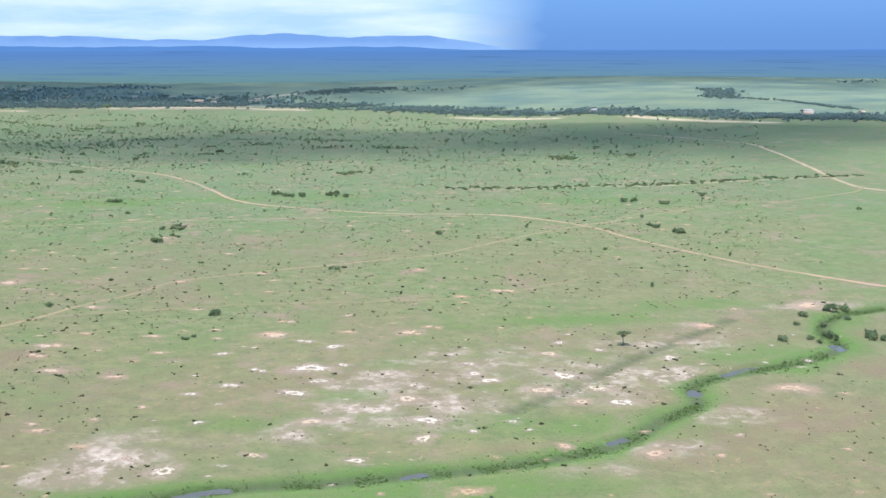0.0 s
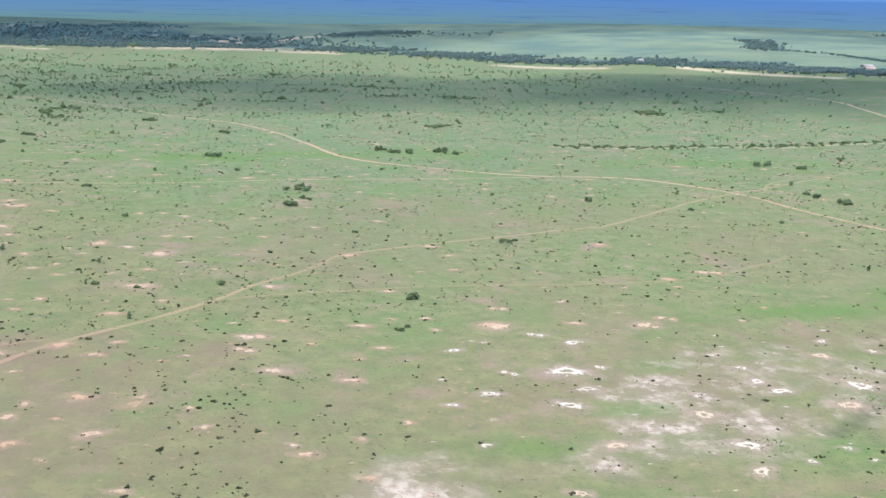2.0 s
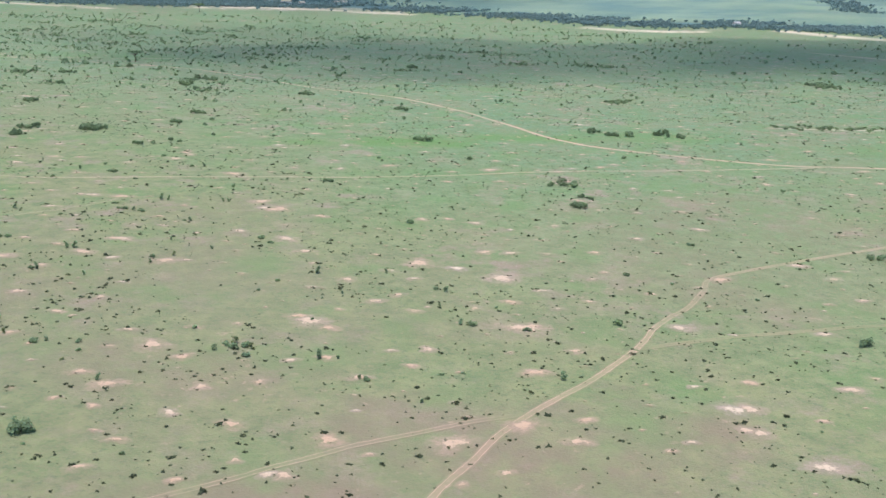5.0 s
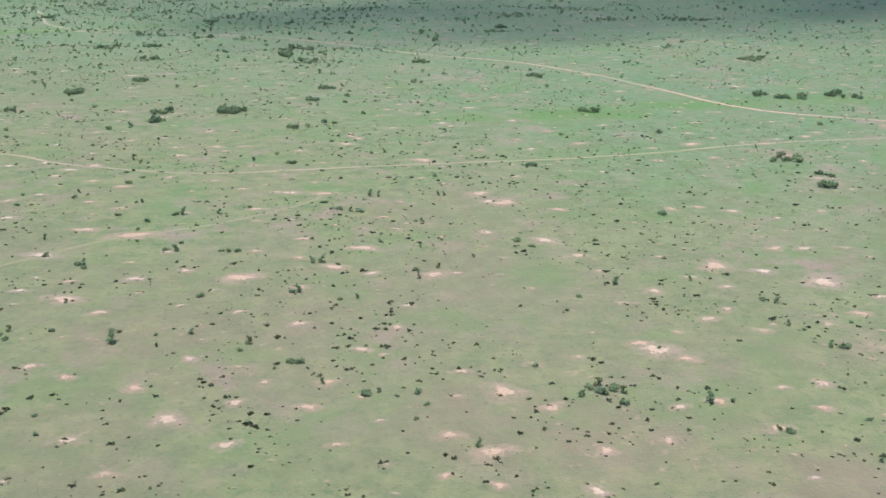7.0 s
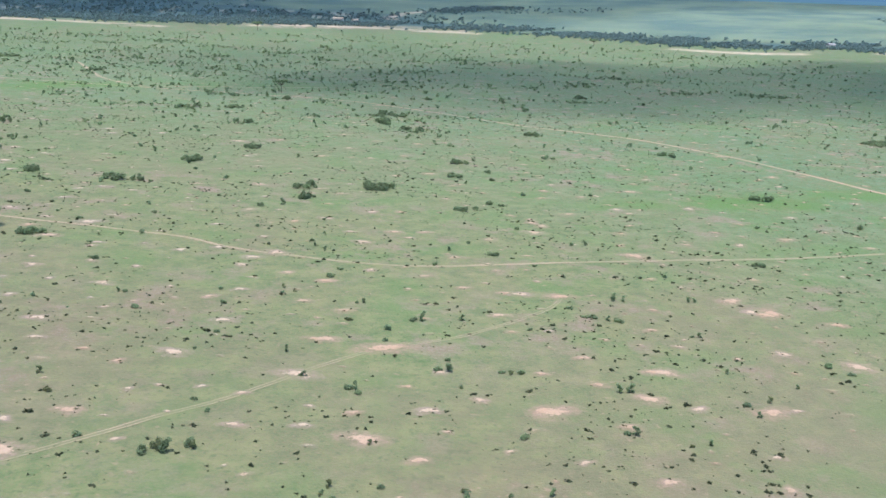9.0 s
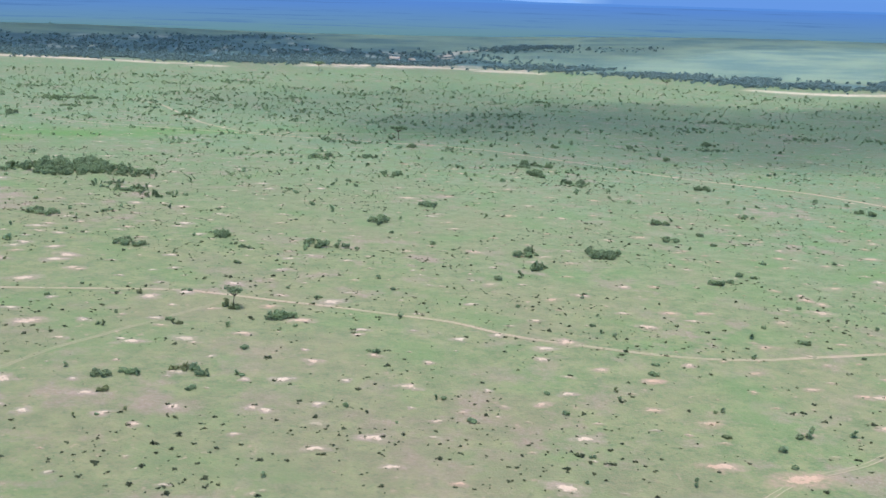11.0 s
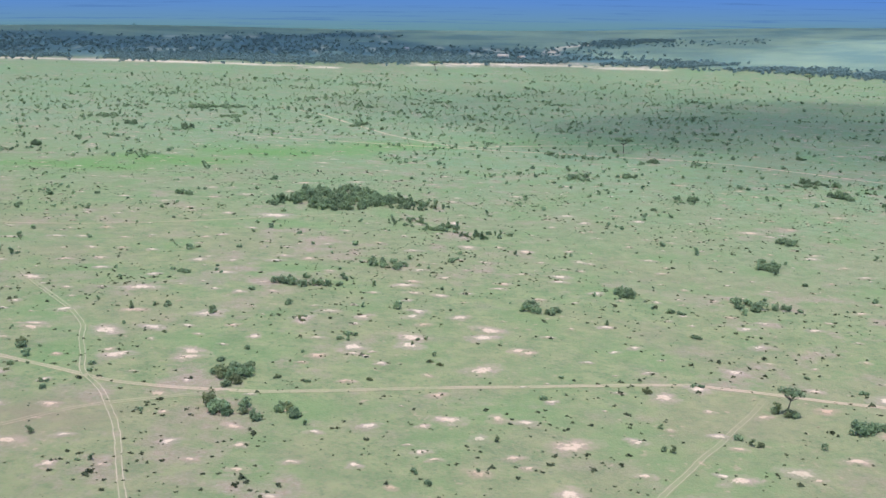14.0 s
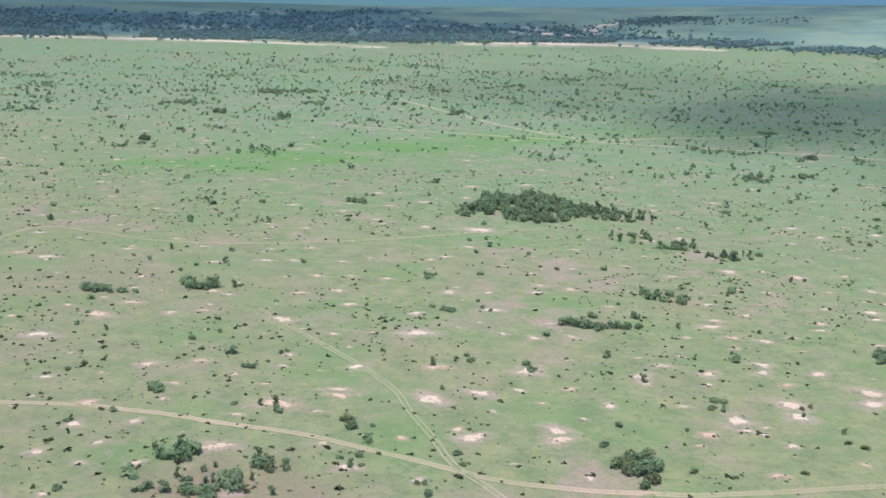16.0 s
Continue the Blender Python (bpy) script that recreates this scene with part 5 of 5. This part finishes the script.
FAR_THICKETS += [(-500, 811, 7), (-266, 736, 9), (-244, 741, 9), (-218, 792, 8), (-637, 1220, 38), (-572, 954, 13), (-386, 1395, 50), (-450, 1346, 37), (-341, 968, 13), (52, 868, 20), (48, 988, 28),
                 (-9, 912, 26), (96, 862, 16), (112, 838, 12), (-96, 1041, 39), (-137, 931, 17), (-43, 799, 12), (-2, 931, 28), (59, 967, 39), (100, 842, 21), (210, 728, 15), (252, 787, 13), (257, 721, 12)]
clump = []
for hx, hy, w in FAR_THICKETS:
    n_ = int(5 + w * 1.1)
    clump.append(np.array((hx, hy)) + rng.normal(0, 1, (n_, 2)) * (0.34 * w, 0.26 * w))

# small bushes over the whole plain
n = 52000
bx, by = rng.uniform(-1100, 800, n), 150 + 1400 * rng.random(n) ** 0.8
thick = value_noise(bx, by, 90, 53) * 0.7 + value_noise(bx, by, 24, 54) * 0.5
more = np.where(by < 520, 0.03, np.clip((by - 430) / 600, 0.08, 0.60)) * np.where(bx < -130 + (by - 500) * 0.15, 1.0, 0.5)
shore = np.interp(bx, RIVER[:, 0], RIVER[:, 1]) - 60
ok = in_view(bx, by) & (by < shore) & (rng.random(n) < more * np.clip(thick * 2.2 - 0.62, 0.06, 1))
ok &= ~((by > shore - 130) & (rng.random(n) < 0.93))
bp = np.stack([bx, by], 1)[ok]
heart = np.stack([rng.uniform(-900, 420, 260), rng.uniform(620, 1420, 260)], 1)
heart = heart[in_view(heart[:, 0], heart[:, 1]) & (heart[:, 1] < np.interp(heart[:, 0], RIVER[:, 0], RIVER[:, 1]) - 190)]
clump += [h + rng.normal(0, 1, (n_, 2)) * (rng.uniform(4, 13), rng.uniform(4, 9)) for h in heart for n_ in [int(rng.integers(6, 22) * (1.0 if h[0] < 0 else 0.55))]]
bp = np.vstack([bp] + clump)
small = [leaf_cloud([(0, 0, 0.3, 0.3, 0.26), (0.16, 0.08, 0.24, 0.24, 0.2), (-0.12, 0.12, 0.45, 0.22, 0.2)], 20, 0.22, s) for s in range(70, 78)]
scatter("small_bushes", small, bp, np.clip(rng.lognormal(0.12, 0.5, len(bp)), 0.6, 3.2) * (1 + np.clip(bp[:, 1] - 550, 0, 600) / 1300), rng.uniform(0.6, 1.0, len(bp)),
        M_LEAF, "small dark bushes dotted over the far plain", "bushes")

# the forest along the river and the woods beyond it
def forest(count, line, spread_by, lo, hi, seed, gap=0.0):
    g = np.random.default_rng(seed)
    k = g.integers(len(line), size=count)
    p = line[k] + np.stack([g.normal(0, spread_by, count), g.normal(0, spread_by, count)], 1)
    keep = value_noise(p[:, 0], p[:, 1], 55, seed) > gap
    return p[keep], g.uniform(lo, hi, keep.sum())


crown = [leaf_cloud([(0, 0, 0.45, 0.34, 0.3), (0.22, 0.1, 0.35, 0.26, 0.25), (-0.18, 0.16, 0.4, 0.27, 0.25), (0.02, -0.2, 0.55, 0.24, 0.2)], 26, 0.20, s) for s in range(80, 88)]
p1, s1 = forest(13000, RIVER, 25, 2.8, 6.5, 61, 0.27)
shift = RIVER + (20, 130)
p2, s2 = forest(1500, shift[shift[:, 0] < 60], 60, 4, 8, 62, 0.3)
n = 22000
wx, wy = rng.uniform(-1700, 1900, n), rng.uniform(1500, 2800, n)
wood = fields(wx, wy)[3]
ok = (rng.random(n) < wood * np.clip(value_noise(wx, wy, 70, 63) * 3.0 - 0.5, 0, 1) + 0.5 * (value_noise(wx, wy, 190, 64) > 0.86)) & (wy > np.interp(wx, RIVER[:, 0], RIVER[:, 1]) + 60)
p3 = np.stack([wx, wy], 1)[ok]
s3 = rng.uniform(3, 6, len(p3))
p4, s4 = forest(260, spline([(720, 1640), (705, 1570), (665, 1490), (655, 1440)], 6), 14, 3, 7, 65)
p5, s5 = forest(200, spline([(655, 1440), (690, 1370), (698, 1300), (690, 1157)], 8), 4, 2.5, 4.5, 66)
p6, s6 = forest(420, spline([(95, 1950), (150, 2010), (235, 2030)], 6), 20, 3.5, 7, 67)
pf, sf = np.vstack([p1, p2, p3, p4, p5, p6]), np.concatenate([s1, s2, s3, s4, s5, s6])
keep = fields(pf[:, 0], pf[:, 1])[6] < 0.3
pf, sf = pf[keep], sf[keep]
scatter("river_forest", crown, pf, sf, rng.uniform(0.7, 1.0, len(pf)), M_LEAF_HAZED, "dark green forest belt along the winding river", "forest")

# ---- sandy river bank ----
SAND_LABEL = "pale sandy bank along the river forest"
for line_ in ([(-760, 1590), (-600, 1588), (-430, 1578), (-320, 1556)], [(-230, 1612), (-150, 1632), (-60, 1612), (20, 1572), (70, 1530)], [(-20, 1575), (60, 1545)],
              [(230, 1330), (300, 1262), (360, 1240)], [(430, 1235), (470, 1100), (520, 1003)], [(-20, 1770), (0, 1850), (40, 1925), (95, 1975)]):
    track("sand_bank", line_, 34.0, 0.75, 1.1, 1.0, SAND_LABEL)


# ---- houses among the river trees ----
def house(x, y, long, deep, tall, turn, wall_mat, roof_mat, label):
    root = new("house")
    root.matrix_basis = pose(x, y, float(land(x, y)), 0, 0, turn)
    a, b, h, t = long / 2, deep / 2, tall, 0.25
    bm = bmesh.new()
    for cx, cy, sx, sy in ((0, -b, long, t), (0, b, long, t), (-a, 0, t, deep), (a, 0, t, deep)):
        bmesh.ops.create_cube(bm, size=1, matrix=Matrix.Translation((cx, cy, h / 2 - 0.3)) @ Matrix.Diagonal((sx, sy, h + 0.6, 1)))
    me = bpy.data.meshes.new("wall")
    bm.to_mesh(me)
    me.materials.append(wall_mat)
    part("wall", me, root)
    o, r = 0.6, deep * 0.32
    rv = [(-a - o, -b - o, h), (a + o, -b - o, h), (a + o, 0, h + r), (-a - o, 0, h + r), (-a - o, b + o, h), (a + o, b + o, h)]
    rv = rv + [(p[0], p[1], p[2] + 0.2) for p in rv]
    rf = [(0, 1, 2, 3), (3, 2, 5, 4), (9, 8, 7, 6), (10, 11, 8, 9), (0, 6, 7, 1), (4, 5, 11, 10), (0, 3, 9, 6), (3, 4, 10, 9), (1, 7, 8, 2), (2, 8, 11, 5)]
    part("roof", mesh_of("roof", rv, rf, roof_mat), root)
    for k, px in enumerate((-a * 0.6, 0.0, a * 0.6)):
        bm = bmesh.new()
        up = 1.0 if k == 1 else 1.5
        bmesh.ops.create_cube(bm, size=1, matrix=Matrix.Translation((px, -b - 0.14, up)) @ Matrix.Diagonal((1.0, 0.06, 2.0 if k == 1 else 1.0, 1)))
        name = "door" if k == 1 else "window"
        me = bpy.data.meshes.new(name)
        bm.to_mesh(me)
        me.materials.append(M_DARK)
        part(name, me, root)
    return tagged(root, label, "house", "houses by the river")


M_WALL = plain_material("limewashed_wall", (0.62, 0.58, 0.50), (0.74, 0.71, 0.64), 0.8)
M_TIN = plain_material("pale_tin_roof", (0.34, 0.32, 0.31), (0.44, 0.42, 0.41), 0.5, 0.9)
M_TILE = plain_material("tan_thatch_roof", (0.42, 0.34, 0.26), (0.55, 0.46, 0.37), 0.8)
M_DARK = plain_material("dark_opening", (0.03, 0.03, 0.03), (0.05, 0.05, 0.05), 1.0)
house(604, 1112, 15, 7, 3.5, 20, M_WALL, M_TIN, "long pale house with a light tin roof among trees")
house(585, 1075, 10, 7, 3.5, -10, M_WALL, M_TILE, "small tan house beside the long pale one")
house(640, 1060, 8, 6, 3.2, 35, M_WALL, M_TILE, "small tan house at the forest edge")
house(412, 1296, 8, 6, 3.5, 10, M_WALL, M_TIN, "white hut at a gap in the river trees")
house(-214, 1850, 7, 5, 3.2, 5, M_WALL, M_TIN, "lone white hut in dark woodland")
house(-100, 1712, 14, 8, 4.0, -15, M_WALL, M_TILE, "tan lodge house behind the sandy bank")
house(-78, 1700, 8, 6, 3.5, 25, M_WALL, M_TILE, "pale lodge house behind the sandy bank")

# ---- sky, far hills ----
def glow(name, build):
    m = bpy.data.materials.new(name)
    m.use_nodes = True
    nt = m.node_tree
    nt.nodes.remove(nt.nodes["Principled BSDF"])
    e = nt.nodes.new("ShaderNodeEmission")
    link(nt, build(nt), e.inputs[0])
    link(nt, e.outputs[0], nt.nodes["Material Output"].inputs[0])
    return m


def sky_colour(nt):
    """Bright broken cloud on one side, a slate-blue curtain of rain on the other."""
    sep = nt.nodes.new("ShaderNodeSeparateXYZ")
    link(nt, where(nt), sep.inputs[0])
    x, z = sep.outputs[0], sep.outputs[2]
    n = node(nt, "TexNoise", Scale=1.0, Detail=6.0, Roughness=0.55)
    mp = node(nt, "Mapping", Scale=(0.0012, 0.0012, 0.008))
    link(nt, where(nt), mp.inputs[0])
    link(nt, mp.outputs[0], n.inputs[0])
    cloud = blend(nt, ramp(nt, n.outputs[0], 0.40, 0.62), (0.29, 0.43, 0.59), (0.45, 0.545, 0.59))
    rain = blend(nt, ramp(nt, z, 90, 420), (0.092, 0.192, 0.41), (0.135, 0.275, 0.53))
    edge = maths(nt, "ADD", x, maths(nt, "MULTIPLY", ramp(nt, n.outputs[0], 0.3, 0.7, -1, 1), 45.0))
    return blend(nt, ramp(nt, edge, 850, 1240), cloud, rain)


def arc(name, radius, low, high, mat, seed, first, last, label, steps=500):
    """An upright sheet of distance round the plain, with a hilly or level top."""
    a = np.radians(np.linspace(first, last, steps))
    x, y = -200 + radius * np.sin(a), 300 + radius * np.cos(a)
    top = high(np.degrees(a))
    verts = np.stack([np.concatenate([x, x]), np.concatenate([y, y]), np.concatenate([np.full(steps, low), top])], 1)
    i = np.arange(steps - 1)
    ob = new(name, mesh_of(name, verts, np.stack([i, i + 1, i + 1 + steps, i + steps], 1), mat))
    ob.visible_shadow = False
    return tagged(ob, label, "backdrop", kind="structure")


def ridge(base, tall, seed, fall):
    def top(deg):
        v = base + tall * (0.55 * value_noise(deg, 0 * deg, 5.5, seed) + 0.3 * value_noise(deg, 0 * deg, 1.9, seed + 1) + 0.15 * value_noise(deg, 0 * deg, 0.7, seed + 2))
        return 56 + (v - 56) * fall(deg)
    return top


arc("sky_backdrop", 4640, -50, lambda d: 0 * d + 900, glow("sky", sky_colour), 0, -180, 180, "bright cloud beside a blue-grey curtain of rain")


# the hills glow, with haze painted as paler blue towards their foot
def hill_haze_colour(nt):
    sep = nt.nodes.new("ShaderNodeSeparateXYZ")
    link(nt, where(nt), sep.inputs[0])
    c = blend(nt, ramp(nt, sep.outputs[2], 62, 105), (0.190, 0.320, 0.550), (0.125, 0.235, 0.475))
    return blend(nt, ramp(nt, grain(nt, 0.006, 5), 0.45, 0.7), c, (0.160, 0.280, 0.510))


M_HILL = glow("hazed_far_hills", hill_haze_colour)
# the low ridge glows as well, haze blue put into its colour
M_HILL_NEAR = glow("hazed_near_hills", lambda nt: blend(nt, grain(nt, 0.004, 4), (0.064, 0.155, 0.36), (0.076, 0.175, 0.39)))
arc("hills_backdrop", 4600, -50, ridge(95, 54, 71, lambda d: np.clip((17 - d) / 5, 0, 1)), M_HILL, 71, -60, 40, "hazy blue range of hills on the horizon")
arc("hills_backdrop", 4560, -50, ridge(62, 26, 75, lambda d: np.clip((16 - d) / 6, 0.3, 1)), M_HILL_NEAR, 75, -60, 60, "deep haze-blue low ridge under the hazy hills")


# the far plain glows; its haze is painted as blue deepening upwards
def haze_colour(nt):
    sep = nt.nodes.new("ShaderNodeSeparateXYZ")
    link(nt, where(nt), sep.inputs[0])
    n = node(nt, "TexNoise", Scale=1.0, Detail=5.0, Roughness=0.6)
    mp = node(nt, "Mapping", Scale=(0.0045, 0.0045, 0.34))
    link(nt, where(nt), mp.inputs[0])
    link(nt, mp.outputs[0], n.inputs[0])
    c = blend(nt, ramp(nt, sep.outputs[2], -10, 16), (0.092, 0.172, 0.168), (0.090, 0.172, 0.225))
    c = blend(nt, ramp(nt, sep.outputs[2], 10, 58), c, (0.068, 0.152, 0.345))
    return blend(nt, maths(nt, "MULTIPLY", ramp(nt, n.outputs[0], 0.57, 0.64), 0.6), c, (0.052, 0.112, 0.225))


arc("plain_backdrop", 2080, -50, lambda d: 62 + 1.0 * value_noise(d, 0 * d, 3.0, 79), glow("hazed_plain", haze_colour), 79, -180, 180, "hazy blue distant plain below the hills")


# ---- clouds, whose shadows lie over the plain ----
def cloud_material():
    m = bpy.data.materials.new("cloud")
    m.use_nodes = True
    nt = m.node_tree
    nt.nodes.remove(nt.nodes["Principled BSDF"])
    d, t, mix = nt.nodes.new("ShaderNodeBsdfDiffuse"), nt.nodes.new("ShaderNodeBsdfTransparent"), nt.nodes.new("ShaderNodeMixShader")
    d.inputs[0].default_value = (0.85, 0.87, 0.9, 1)
    body_ = maths(nt, "ADD", attribute(nt, "thick"), ramp(nt, grain(nt, 0.012, 5), 0.3, 0.7, -0.25, 0.25))
    link(nt, ramp(nt, body_, 0.0, 0.85, 0.0, attribute(nt, "dense")), mix.inputs[0])
    link(nt, t.outputs[0], mix.inputs[1])
    link(nt, d.outputs[0], mix.inputs[2])
    link(nt, mix.outputs[0], nt.nodes["Material Output"].inputs[0])
    return m


M_CLOUD = cloud_material()


def cloud(x, y, rx, ry, seed, dense=0.55, height=850.0):
    """A flat-bottomed cloud whose shadow falls round x, y."""
    shift = SUN_WAY * (height / SUN_WAY.z)
    n = 40
    u, v = np.meshgrid(np.linspace(-1, 1, n), np.linspace(-1, 1, n))
    r = np.hypot(u, v)
    px, py = x + shift.x + u * rx * 1.3, y + shift.y + v * ry * 1.3
    thick = np.clip(1.75 - 1.95 * r - 0.9 * (value_noise(px, py, 130, seed) - 0.5), -0.3, 1)
    up = height + np.maximum(thick, 0) * min(rx, ry) * (0.35 + 0.3 * value_noise(px, py, 60, seed + 1))
    down = height - np.maximum(thick, 0) * 14
    verts = np.stack([np.concatenate([px.ravel()] * 2), np.concatenate([py.ravel()] * 2), np.concatenate([up.ravel(), down.ravel()])], 1)
    f = grid_faces(n, n)
    at = {"thick": np.concatenate([thick.ravel()] * 2), "dense": np.full(2 * n * n, dense)}
    ob = new("cloud", mesh_of("cloud", verts, np.vstack([f, f[:, ::-1] + n * n]), M_CLOUD, at, True))
    return tagged(ob, "white flat-bottomed cumulus cloud over the plain", "cloud", "clouds over the plain")


cloud(150, 935, 390, 225, 91, 0.36)
cloud(470, 860, 250, 190, 92, 0.36)
cloud(-130, 1120, 200, 240, 97, 0.16)
cloud(-480, 2060, 560, 380, 93, 0.4)
cloud(300, 2720, 1700, 980, 94, 0.36)
cloud(1850, 2250, 1150, 980, 95, 0.36)
cloud(-1600, 2600, 1300, 950, 96, 0.36)
